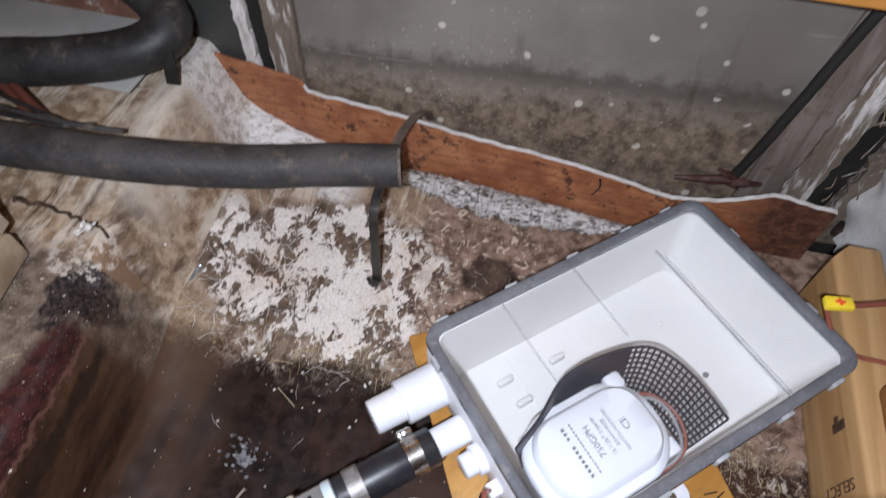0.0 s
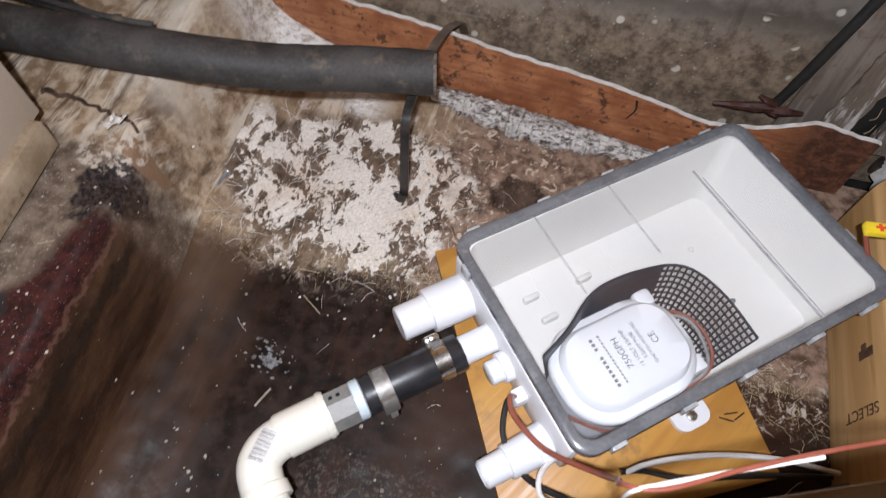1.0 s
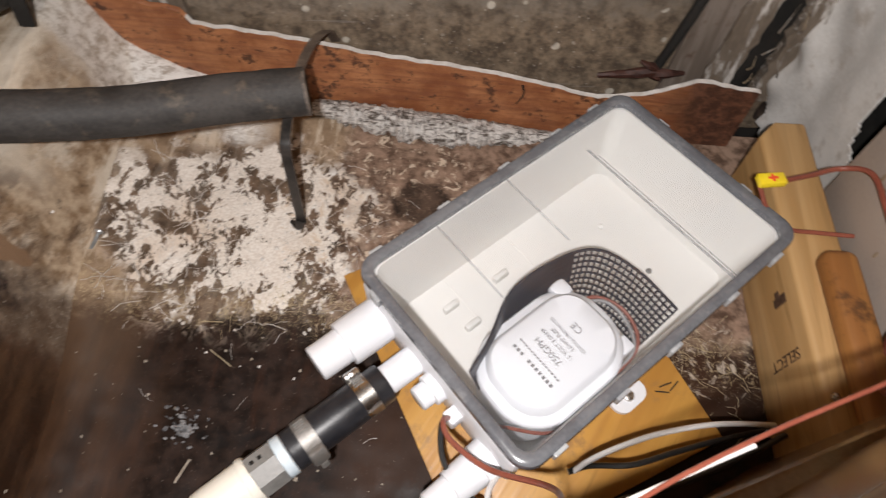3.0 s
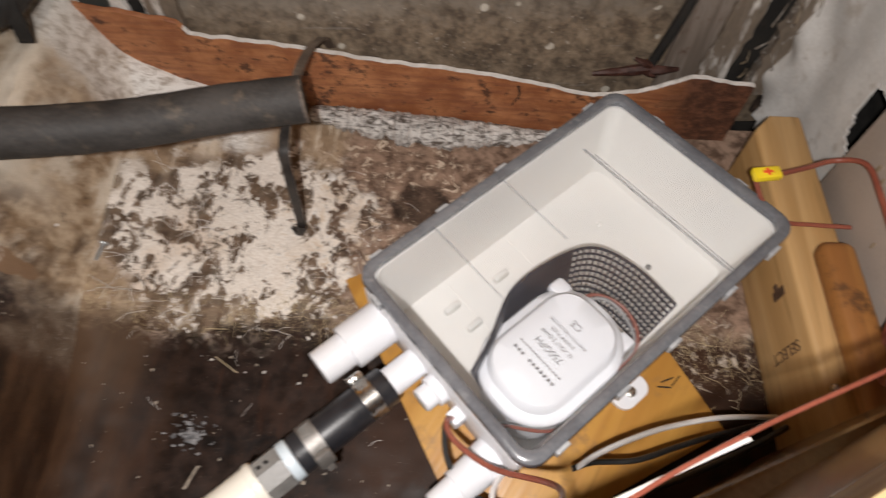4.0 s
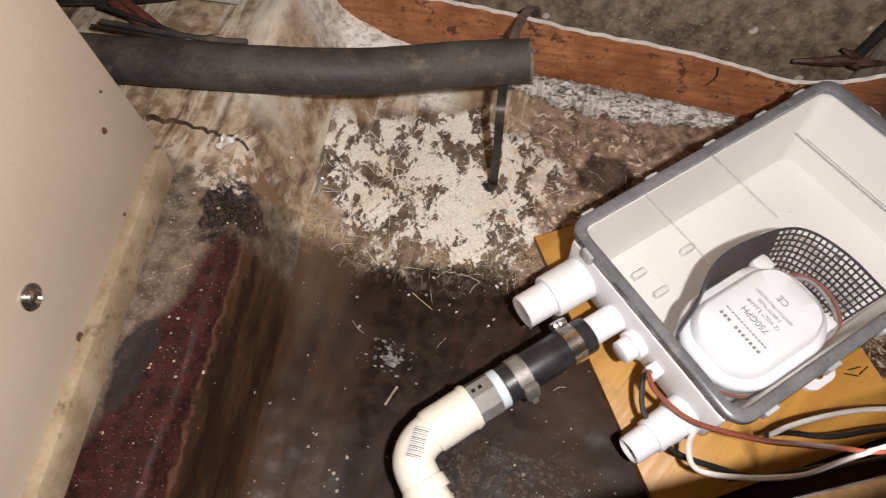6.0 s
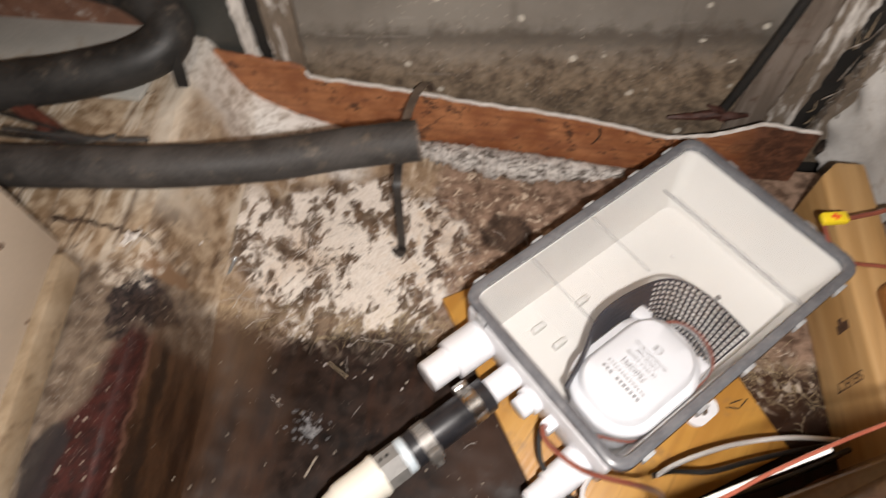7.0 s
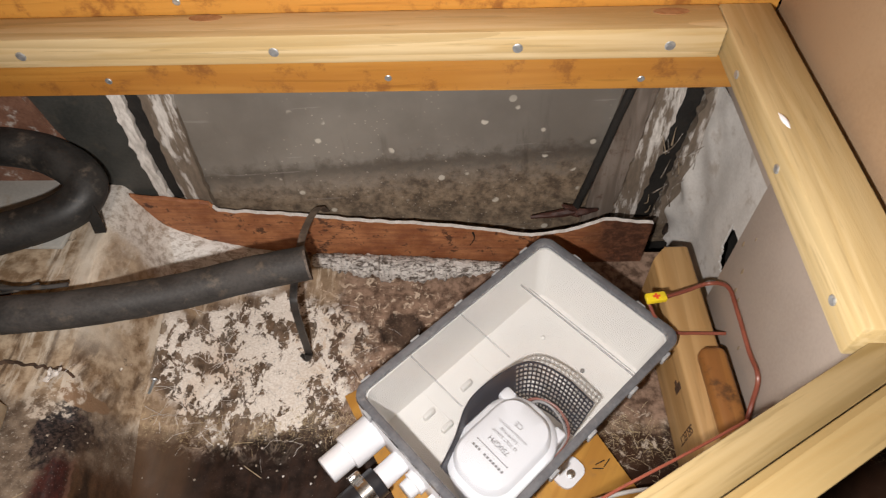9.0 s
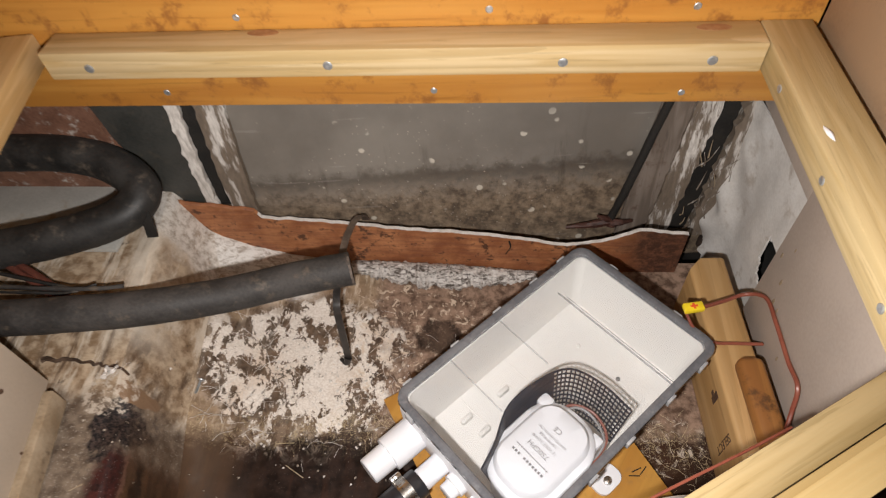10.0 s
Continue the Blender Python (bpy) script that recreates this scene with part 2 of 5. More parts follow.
    col = g.mix(g.mul(g.mul(white, g.step(g.x, -0.345, -0.325)), 0.85), col, g.mix(g.step(g.noise(110, 7, 0.75), 0.36, 0.58), (0.34, 0.29, 0.24), (0.72, 0.69, 0.65)))
    # the side, brown stained resin, below the top edge
    brown = g.mix(g.step(g.noise(45, 5, 0.6, g.stretch(1, 0.25, 1)), 0.35, 0.65), (0.026, 0.0120, 0.006), (0.066, 0.032, 0.0155))
    lead = g.step(g.add(g.y, g.mul(wob, 1.5)), -0.13, 0.0)
    brown = g.mix(g.mul(lead, 0.6), brown, g.mix(pale, (0.060, 0.034, 0.020), (0.20, 0.13, 0.078)))
    low = g.mul(g.step(g.z, 0.158, 0.146), g.step(g.add(g.y, g.mul(wob, 2.0)), -0.01, -0.10))
    col = g.mix(low, col, brown)
    # bare resin line where the red paint ends, with a dark seam under it
    line = g.mul(g.mul(g.step(g.math("ABSOLUTE", g.add(g.z, g.add(-0.150, g.mul(g.add(n2, -0.5), 0.03)))), 0.0045, 0.001), front), g.step(g.noise(36, 5, 0.7), 0.36, 0.52))
    col = g.mix(g.mul(line, 0.5), col, (0.17, 0.085, 0.062))
    seam = g.mul(g.step(g.math("ABSOLUTE", g.add(g.z, g.add(-0.128, g.mul(g.add(n2, -0.5), 0.03)))), 0.012, 0.002), front)
    col = g.mix(g.mul(seam, 0.75), col, (0.014, 0.008, 0.005))
    return g.done(col, g.step(n2, 0.3, 0.7, 0.52, 0.75), g.add(n2, g.mul(n3, 0.3)), 0.5, 0.0025, Specular_IOR_Level=0.25)


def make_hull():
    """Dull grey gelcoat, brown grime towards its foot, white spots of mould."""
    g = Nodes("hull_gelcoat")
    n1, n2 = g.noise(6, 5), g.noise(55, 6, 0.65)
    col = g.mix(g.step(n1, 0.3, 0.7), (0.15, 0.134, 0.116), (0.235, 0.215, 0.188))
    col = g.mix(g.step(g.add(g.z, g.mul(g.add(n2, -0.5), 0.10)), 0.205, 0.13, 0, 0.85), col, g.mix(g.step(g.add(g.mul(n2, 0.6), g.mul(g.noise(140, 6, 0.7), 0.4)), 0.36, 0.66), (0.066, 0.045, 0.030), (0.30, 0.225, 0.15)))
    col = g.mix(g.step(g.math("ABSOLUTE", g.add(g.z, g.add(-0.186, g.mul(g.add(n2, -0.5), 0.045)))), 0.020, 0.0, 0, 0.55), col, (0.040, 0.030, 0.022))
    spots = g.mul(g.step(g.add(g.voronoi(30), g.mul(g.add(n2, -0.5), 0.12)), 0.165, 0.115), g.mul(g.step(g.noise(26, 2), 0.47, 0.54), g.step(g.z, 0.30, 0.24)))
    col = g.mix(g.mul(spots, 0.75), col, (0.62, 0.58, 0.50))
    tiny = g.mul(g.step(g.voronoi(120), 0.16, 0.08), g.step(n1, 0.42, 0.56))
    col = g.mix(g.mul(tiny, 0.5), col, (0.5, 0.45, 0.38))
    drip = g.mul(g.step(g.noise(48, 5, 0.65, g.stretch(1, 1, 0.12)), 0.56, 0.70), g.step(g.z, 0.30, 0.16))
    col = g.mix(g.mul(drip, 0.45), col, (0.045, 0.034, 0.025))
    scr = g.step(g.noise(30, 4, 0.6, g.stretch(0.25, 1, 4)), 0.66, 0.70)
    col = g.mix(g.mul(scr, 0.15), col, (0.5, 0.48, 0.45))
    return g.done(col, g.step(n2, 0.3, 0.7, 0.28, 0.5), n2, 0.25, 0.002)


def make_peeling(name="peeling_white", wear=0.0, foot=0.16):
    g = Nodes(name)
    n1, n2 = g.noise(60, 6, 0.65, g.stretch(1, 1, 0.16)), g.noise(190, 5, 0.65, g.stretch(1, 1, 0.3))
    col = g.mix(g.step(n2, 0.3, 0.7), (0.42, 0.39, 0.36), (0.74, 0.71, 0.67))
    worn = g.add(n1, g.add(g.mul(g.add(n2, -0.5), 0.3), g.step(g.z, 0.27, 0.13, wear - 0.04, wear + foot)))
    col = g.mix(g.step(worn, 0.54, 0.64), col, g.mix(n2, (0.06, 0.045, 0.032), (0.24, 0.19, 0.145)))
    return g.done(col, 0.7, g.add(n1, n2), 0.5, 0.002)


def make_clear():
    """Clear acrylic pane with a weak sheen and some dust."""
    m = bpy.data.materials.new("clear_acrylic")
    m.use_nodes = True
    t = m.node_tree
    t.nodes.clear()
    out, mx = t.nodes.new("ShaderNodeOutputMaterial"), t.nodes.new("ShaderNodeMixShader")
    tr, gl = t.nodes.new("ShaderNodeBsdfTransparent"), t.nodes.new("ShaderNodeBsdfGlossy")
    df, mx2 = t.nodes.new("ShaderNodeBsdfDiffuse"), t.nodes.new("ShaderNodeMixShader")
    fr = t.nodes.new("ShaderNodeLayerWeight")
    pw, ml = t.nodes.new("ShaderNodeMath"), t.nodes.new("ShaderNodeMath")
    pw.operation, ml.operation = "POWER", "MULTIPLY_ADD"
    tr.inputs[0].default_value = (0.95, 0.96, 0.97, 1)
    gl.inputs["Roughness"].default_value = 0.06
    df.inputs[0].default_value = (0.8, 0.8, 0.82, 1)
    fr.inputs[0].default_value = 0.5
    pw.inputs[1].default_value = 4.0
    ml.inputs[1].default_value, ml.inputs[2].default_value = 0.5, 0.018
    t.links.new(fr.outputs["Facing"], pw.inputs[0])
    t.links.new(pw.outputs[0], ml.inputs[0])
    mx2.inputs[0].default_value = 0.018
    t.links.new(tr.outputs[0], mx2.inputs[1])
    t.links.new(df.outputs[0], mx2.inputs[2])
    t.links.new(ml.outputs[0], mx.inputs[0])
    t.links.new(mx2.outputs[0], mx.inputs[1])
    t.links.new(gl.outputs[0], mx.inputs[2])
    t.links.new(mx.outputs[0], out.inputs[0])
    return m


def make_pane_line(name="acrylic_moulding", milk=0.40, tone=0.30):
    m = make_clear()
    m.name = name
    m.node_tree.nodes["Mix Shader.001"].inputs[0].default_value = milk
    m.node_tree.nodes["Diffuse BSDF"].inputs[0].default_value = (tone, tone, tone * 1.06, 1)
    return m


M_FLOOR, M_STRINGER, M_HULL, M_PEEL = make_floor(), make_stringer(), make_hull(), make_peeling()
M_STRIP, M_SPLINTER = make_peeling("chalky_white_strip", -0.16, -0.06), make_peeling("splintered_brown", 0.06, 0.12)
M_CLEAR, M_PANELINE, M_FAINTLINE = make_clear(), make_pane_line(), make_pane_line("faint_moulding", 0.16, 0.30)
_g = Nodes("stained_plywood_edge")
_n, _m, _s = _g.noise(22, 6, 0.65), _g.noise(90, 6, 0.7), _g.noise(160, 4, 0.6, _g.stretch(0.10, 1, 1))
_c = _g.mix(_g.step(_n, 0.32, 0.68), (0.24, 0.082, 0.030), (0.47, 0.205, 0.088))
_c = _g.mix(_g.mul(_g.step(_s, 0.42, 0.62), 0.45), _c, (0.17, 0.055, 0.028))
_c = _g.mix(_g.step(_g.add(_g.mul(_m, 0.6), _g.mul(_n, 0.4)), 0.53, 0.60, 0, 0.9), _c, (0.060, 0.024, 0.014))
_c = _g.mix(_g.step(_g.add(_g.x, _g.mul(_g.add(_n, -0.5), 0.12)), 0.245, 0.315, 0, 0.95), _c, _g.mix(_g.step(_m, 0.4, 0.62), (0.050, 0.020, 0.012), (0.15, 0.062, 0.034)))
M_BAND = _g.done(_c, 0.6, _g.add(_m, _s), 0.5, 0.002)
M_PINE = timber("pale_pine", (0.70, 0.56, 0.34), (0.54, 0.38, 0.17), "x", 0.5, ring=110, figure=0.45)
M_PINE_Y = timber("pale_pine_side", (0.60, 0.48, 0.27), (0.45, 0.33, 0.15), "y", 0.5, ring=130, figure=0.35)
# front rail's pine is darkened in colour to offset the torch close above it
M_PINE_D = timber("pine_front_dimmed", (0.345, 0.265, 0.14), (0.21, 0.145, 0.056), 30.5, 0.5, ring=90, figure=0.6)
M_PINE_K = timber("knotty_pine_dimmed", (0.38, 0.29, 0.14), (0.25, 0.16, 0.054), 30.5, 0.5, knots=True, ring=60, figure=0.5)
M_AMBER = timber("varnished_plywood", (0.62, 0.31, 0.065), (0.46, 0.19, 0.034), "x", 0.38, ring=60, dirt=(0.30, 0.12, 0.03))
M_PLY = timber("yellow_plywood", (0.62, 0.34, 0.075), (0.44, 0.205, 0.038), 30, 0.45, ring=45, dirt=(0.36, 0.19, 0.06))
M_LUMBER = timber("whitewood_lumber", (0.56, 0.36, 0.165), (0.43, 0.25, 0.095), "y", 0.5, ring=60, figure=0.3)
M_OLDWOOD = timber("stained_offcut", (0.46, 0.22, 0.060), (0.23, 0.09, 0.024), "y", 0.5, dirt=(0.10, 0.045, 0.018), ring=60)
M_CLEAT = plain("brown_varnish", (0.10, 0.058, 0.026), (0.16, 0.098, 0.048), 0.22, coarse=14, strength=0.15, dirt=(0.10, 0.055, 0.025))
M_PANEL = plain("beige_laminate", (0.42, 0.355, 0.285), (0.47, 0.40, 0.325), 0.5, coarse=7, strength=0.05)
M_PARTITION = plain("taupe_panel", (0.37, 0.31, 0.265), (0.43, 0.365, 0.315), 0.6, coarse=9, strength=0.08)
M_CABIN = plain("brown_cabin_wall", (0.30, 0.20, 0.12), (0.36, 0.25, 0.155), 0.6, coarse=9, strength=0.08)
M_PALESTRIP = plain("raw_pale_wood", (0.25, 0.185, 0.115), (0.37, 0.295, 0.205), 0.7, coarse=34, strength=0.35, dirt=(0.13, 0.085, 0.05))
M_TORN = plain("torn_white_lining", (0.54, 0.52, 0.495), (0.68, 0.665, 0.64), 0.75, coarse=18, strength=0.15, dirt=(0.42, 0.38, 0.34))
M_DARK = plain("black_grime_and_void", (0.004, 0.0035, 0.003), (0.015, 0.0125, 0.010), 0.8, coarse=40, strength=0.5)
M_DARKPANEL = plain("dark_grey_panel", (0.028, 0.030, 0.028), (0.055, 0.055, 0.050), 0.4, coarse=16, strength=0.2, dirt=(0.09, 0.075, 0.055))
M_RUBBER = plain("grey_black_rubber", (0.024, 0.022, 0.021), (0.062, 0.056, 0.052), 0.7, coarse=26, strength=0.3, dirt=(0.11, 0.088, 0.066))
M_RUBBER2 = plain("black_rubber", (0.009, 0.009, 0.009), (0.030, 0.028, 0.026), 0.62, coarse=26, strength=0.2, dirt=(0.09, 0.075, 0.06))
M_HOSE = plain("clean_black_rubber", (0.014, 0.014, 0.017), (0.026, 0.026, 0.030), 0.35, coarse=40, strength=0.1)
M_STRAPM = plain("dusty_strap", (0.085, 0.06, 0.045), (0.16, 0.12, 0.09), 0.6, coarse=60, strength=0.2)
M_STRAPB = plain("black_strap", (0.018, 0.016, 0.015), (0.045, 0.038, 0.034), 0.4, coarse=60, strength=0.2)
M_WHITEP = plain("white_plastic", (0.79, 0.80, 0.84), (0.83, 0.84, 0.88), 0.35, coarse=20, strength=0.04)
M_TUB = plain("milky_plastic", (0.80, 0.78, 0.75), (0.85, 0.83, 0.80), 0.4, coarse=9, strength=0.06, Transmission_Weight=0.0, Subsurface_Weight=0.0)
M_RIM = plain("smoky_clear_rim", (0.115, 0.118, 0.132), (0.18, 0.185, 0.20), 0.22, coarse=30, strength=0.08, dirt=(0.24, 0.24, 0.25))
M_CLIP = plain("clear_grey_clip", (0.30, 0.31, 0.33), (0.48, 0.49, 0.50), 0.2, coarse=60, strength=0.1)
M_CREAM = plain("cream_pvc", (0.80, 0.77, 0.68), (0.84, 0.81, 0.73), 0.35, coarse=18, strength=0.06)
M_GREYPVC = plain("grey_fitting", (0.16, 0.155, 0.15), (0.23, 0.225, 0.215), 0.4, coarse=30, strength=0.1)
M_TEFLON = plain("pale_blue_seal", (0.55, 0.66, 0.74), (0.66, 0.74, 0.80), 0.4, coarse=40, strength=0.1)
M_STEEL = plain("steel_band", (0.52, 0.50, 0.47), (0.66, 0.64, 0.61), 0.28, metal=1.0, coarse=60, strength=0.1)
M_DULLSTEEL = plain("dull_steel", (0.24, 0.225, 0.21), (0.36, 0.345, 0.33), 0.5, metal=0.6, coarse=60, strength=0.2)
M_ZINC = plain("zinc_screw", (0.42, 0.44, 0.45), (0.56, 0.58, 0.60), 0.4, metal=0.7, coarse=200, strength=0.1)
M_MESHP = plain("navy_black_plastic", (0.009, 0.008, 0.016), (0.020, 0.019, 0.032), 0.35, coarse=40, strength=0.1)
M_INK = plain("grey_print", (0.17, 0.17, 0.18), (0.25, 0.25, 0.26), 0.6, coarse=90, strength=0.0)
M_STAMP = plain("brown_stamp", (0.06, 0.032, 0.018), (0.11, 0.06, 0.035), 0.7, coarse=200, strength=0.0)
M_RED = plain("brown_red_wire", (0.20, 0.055, 0.035), (0.27, 0.08, 0.05), 0.35, coarse=40, strength=0.05)
M_WHITEW = plain("white_wire", (0.66, 0.63, 0.61), (0.76, 0.73, 0.71), 0.4, coarse=40, strength=0.05)
M_BLACKW = plain("black_wire", (0.012, 0.012, 0.012), (0.028, 0.027, 0.026), 0.35, coarse=40, strength=0.05)
M_YELLOW = plain("yellow_tag", (0.86, 0.64, 0.02), (0.92, 0.72, 0.03), 0.4, coarse=60, strength=0.05)
M_REDMARK = plain("red_print", (0.75, 0.07, 0.02), (0.82, 0.10, 0.03), 0.5, coarse=60, strength=0.0)
_w = Nodes("matted_fibreglass")
_a, _b = _w.noise(130, 6, 0.7, _w.stretch(0.35, 1, 1, 0.5), 1.2), _w.noise(420, 3, 0.6, _w.stretch(0.3, 1, 1, -0.6))
M_WOOL = _w.done(_w.mix(_w.step(_w.add(_w.mul(_a, 0.75), _w.mul(_b, 0.25)), 0.44, 0.60), (0.74, 0.71, 0.68), (0.10, 0.08, 0.065)), 0.85, _w.add(_a, _b), 1.0, 0.003)
M_WHITEEDGE = plain("torn_laminate_edge", (0.56, 0.52, 0.48), (0.76, 0.73, 0.70), 0.7, coarse=60, strength=0.4)
M_CRUMB = plain("pale_crumbs", (0.20, 0.16, 0.12), (0.48, 0.42, 0.35), 0.8, coarse=40, strength=0.2)
M_FIBRE = plain("straw_fibres", (0.42, 0.33, 0.18), (0.62, 0.52, 0.36), 0.7, coarse=40, strength=0.1)
M_LINT = plain("grey_lint", (0.10, 0.10, 0.105), (0.30, 0.30, 0.31), 0.5, coarse=150, strength=0.6)
M_LABEL = plain("white_label", (0.72, 0.70, 0.68), (0.78, 0.76, 0.74), 0.5, coarse=60, strength=0.0)
M_BLUE = plain("blue_clip_plastic", (0.18, 0.36, 0.48), (0.30, 0.48, 0.58), 0.4, coarse=60, strength=0.1)
M_BROWNPEEL = plain("peeled_brown_board", (0.12, 0.055, 0.034), (0.22, 0.11, 0.07), 0.7, coarse=30, strength=0.4, dirt=(0.52, 0.50, 0.46))
M_CLOTH = plain("grey_sheet", (0.34, 0.335, 0.31), (0.44, 0.43, 0.40), 0.6, coarse=10, strength=0.1, dirt=(0.30, 0.22, 0.13))


# ---- shapes ----
def root_matrix(ob):
    while ob.parent:
        ob = ob.parent
    return ob.matrix_basis


def mesh_of(bm, name, material, smooth=False):
    bmesh.ops.recalc_face_normals(bm, faces=bm.faces)
    me = bpy.data.meshes.new(name)
    bm.to_mesh(me)
    bm.free()
    me.materials.append(material)
    for p in me.polygons:
        p.use_smooth = smooth
    return me


def smooth_by_angle(me, degrees=40):
    for p in me.polygons:
        p.use_smooth = True
    me.set_sharp_from_angle(angle=radians(degrees))
    return me


def part(name, bm, material, parent, label="", world=False, smooth=True):
    """One bmesh as a mesh object under a thing or a part; world: its shape is given in the room's coordinates."""
    if world:
        bm.transform(root_matrix(parent).inverted())
    me = mesh_of(bm, name, material)
    if smooth:
        smooth_by_angle(me)
    ob = new(name, me)
    ob.parent = parent
    return tagged(ob, label=label)


def thing(name, m, label, category, group="", kind=""):
    e = new(name)
    e.empty_display_size = 0.02
    e.matrix_basis = m
    return tagged(e, label, category, group, kind)


def solo(name, bm, material, label, category, group="", kind="", base=None):
    """A thing of one mesh, given in the room's coordinates, its origin at its base."""
    vs = np.array([v.co for v in bm.verts])
    base = Vector(base) if base else Vector(((vs[:, 0].min() + vs[:, 0].max()) / 2, (vs[:, 1].min() + vs[:, 1].max()) / 2, vs[:, 2].min()))
    keep = kind == "structure"
    if not keep:
        bm.transform(Matrix.Translation(-base))
    ob = new(name, smooth_by_angle(mesh_of(bm, name, material)))
    if not keep:
        ob.location = base
    return tagged(ob, label, category, group, kind)


def box(x0, x1, y0, y1, z0, z1, bevel=0.0, m=None, segs=2):
    bm = bmesh.new()
    bmesh.ops.create_cube(bm, size=1, matrix=Matrix.LocRotScale(((x0 + x1) / 2, (y0 + y1) / 2, (z0 + z1) / 2), None, (x1 - x0, y1 - y0, z1 - z0)))
    if bevel:
        bmesh.ops.bevel(bm, geom=bm.edges[:], offset=bevel, segments=segs, profile=0.5, affect="EDGES")
    if m is not None:
        bm.transform(m)
    return bm


def joined(*bms):
    out = bmesh.new()
    for b in bms:
        me = bpy.data.meshes.new("tmp")
        b.to_mesh(me)
        b.free()
        out.from_mesh(me)
        bpy.data.meshes.remove(me)
    return out


def rrect(x0, x1, y0, y1, r, n=6):
    pts = []
    for cx, cy, a0 in ((x1 - r, y1 - r, 0), (x0 + r, y1 - r, 90), (x0 + r, y0 + r, 180), (x1 - r, y0 + r, 270)):
        pts += [(cx + r * math.cos(radians(a0 + 90 * k / n)), cy + r * math.sin(radians(a0 + 90 * k / n))) for k in range(n + 1)]
    return pts


def loft(rings, first=True, last=True, ring_closed=False):
    """Skin through rings of equally many points; first, last: close the ends; ring_closed: join the last ring to the first."""
    bm = bmesh.new()
    rows = [[bm.verts.new(p) for p in ring] for ring in rings]
    n = len(rows[0])
    pairs = list(zip(rows, rows[1:])) + ([(rows[-1], rows[0])] if ring_closed else [])
    for a, b in pairs:
        for i in range(n):
            bm.faces.new((a[i], a[(i + 1) % n], b[(i + 1) % n], b[i]))
    if first and not ring_closed:
        bm.faces.new(rows[0][::-1])
    if last and not ring_closed:
        bm.faces.new(rows[-1])
    return bm


def glide(pts, per=8):
    """A smooth line through points (Catmull-Rom)."""
    p = [Vector(q) for q in pts]
    p = [p[0] * 2 - p[1]] + p + [p[-1] * 2 - p[-2]]
    out = []
    for i in range(1, len(p) - 2):
        for k in range(per):
            t = k / per
            a, b, c, d = p[i - 1], p[i], p[i + 1], p[i + 2]
            out.append(0.5 * (2 * b + (c - a) * t + (2 * a - 5 * b + 4 * c - d) * t * t + (3 * b - a - 3 * c + d) * t ** 3))
    return out + [p[-2]]


def frames_along(line):
    t = [(line[min(i + 1, len(line) - 1)] - line[max(i - 1, 0)]).normalized() for i in range(len(line))]
    n = t[0].cross(Vector((0, 0, 1)))
    n = n.normalized() if n.length > 1e-3 else Vector((1, 0, 0))
    out = []
    for k in t:
        n = (n - k * n.dot(k)).normalized()
        out.append((k, n, k.cross(n)))
    return out


def tube(pts, r, sides=10, per=8, hollow=0.0, straight=False, rough=0.0):
    """A round bar, or a hose if hollow (the bore's radius), along a line; r may be one radius or one for each point."""
    line = [Vector(p) for p in pts] if straight else glide(pts, per)
    rr = [r(i / (len(line) - 1)) if callable(r) else r for i in range(len(line))]
    fr = frames_along(line)

    def ring(i, q):
        _, n, b = fr[i]
        return [line[i] + (n * math.cos(a) + b * math.sin(a)) * q * (1 + rough * noise.noise(line[i] * 60 + Vector((a, 0, 0)))) for a in (2 * math.pi * k / sides for k in range(sides))]

    rings = [ring(i, rr[i]) for i in range(len(line))]
    if hollow:
        inner = [ring(i, hollow) for i in range(len(line))]
        return loft(rings + inner[::-1], ring_closed=True)
    return loft(rings)


def ribbon(pts, width, thick, across, per=8, straight=False):
    """A flat strap along a line; across: the direction of its width."""
    line = [Vector(p) for p in pts] if straight else glide(pts, per)
    rings = []
    for i, (t, _, _) in enumerate(frames_along(line)):
        w = Vector(across)
        w = (w - t * w.dot(t)).normalized() * width / 2
        h = t.cross(w).normalized() * thick / 2
        rings.append([line[i] + w + h, line[i] - w + h, line[i] - w - h, line[i] + w - h])
    return loft(rings)


def lathe(profile, m=None, sides=28, closed=False):
    """Turned about x: profile of (x, radius)."""
    rings = [[(x, r * math.cos(a), r * math.sin(a)) for a in (2 * math.pi * k / sides for k in range(sides))] for x, r in profile]
    bm = loft(rings, ring_closed=closed)
    if m is not None:
        bm.transform(m)
    return bm


def lettering(text, size, m, material, parent, depth=0.0002, name="lettering", label=""):
    c = bpy.data.curves.new("letters", "FONT")
    c.body, c.size, c.extrude, c.align_x, c.align_y = text, size, depth, "CENTER", "CENTER"
    tmp = new("letters", c)
    bpy.context.view_layer.update()
    me = bpy.data.meshes.new_from_object(tmp.evaluated_get(bpy.context.evaluated_depsgraph_get()))
    bpy.data.objects.remove(tmp)
    me.transform(m)
    me.materials.clear()
    me.materials.append(material)
    ob = new(name, me)
    ob.parent = parent
    return tagged(ob, label=label)


def grid(us, vs, f):
    """A sheet of points f(u, v)."""
    bm = bmesh.new()
    rows = [[bm.verts.new(f(u, v)) for u in us] for v in vs]
    for a, b in zip(rows, rows[1:]):
        for i in range(len(us) - 1):
            bm.faces.new((a[i], a[i + 1], b[i + 1], b[i]))
    return bm


def smoothstep(a, b, v):
    t = min(1, max(0, (v - a) / (b - a)))
    return t * t * (3 - 2 * t)


# ---- floor, stringer and hull ----
FLOOR_Z = 0.035


def string_edge(y):
    return -0.2365 - 0.122 * (y + 0.07)


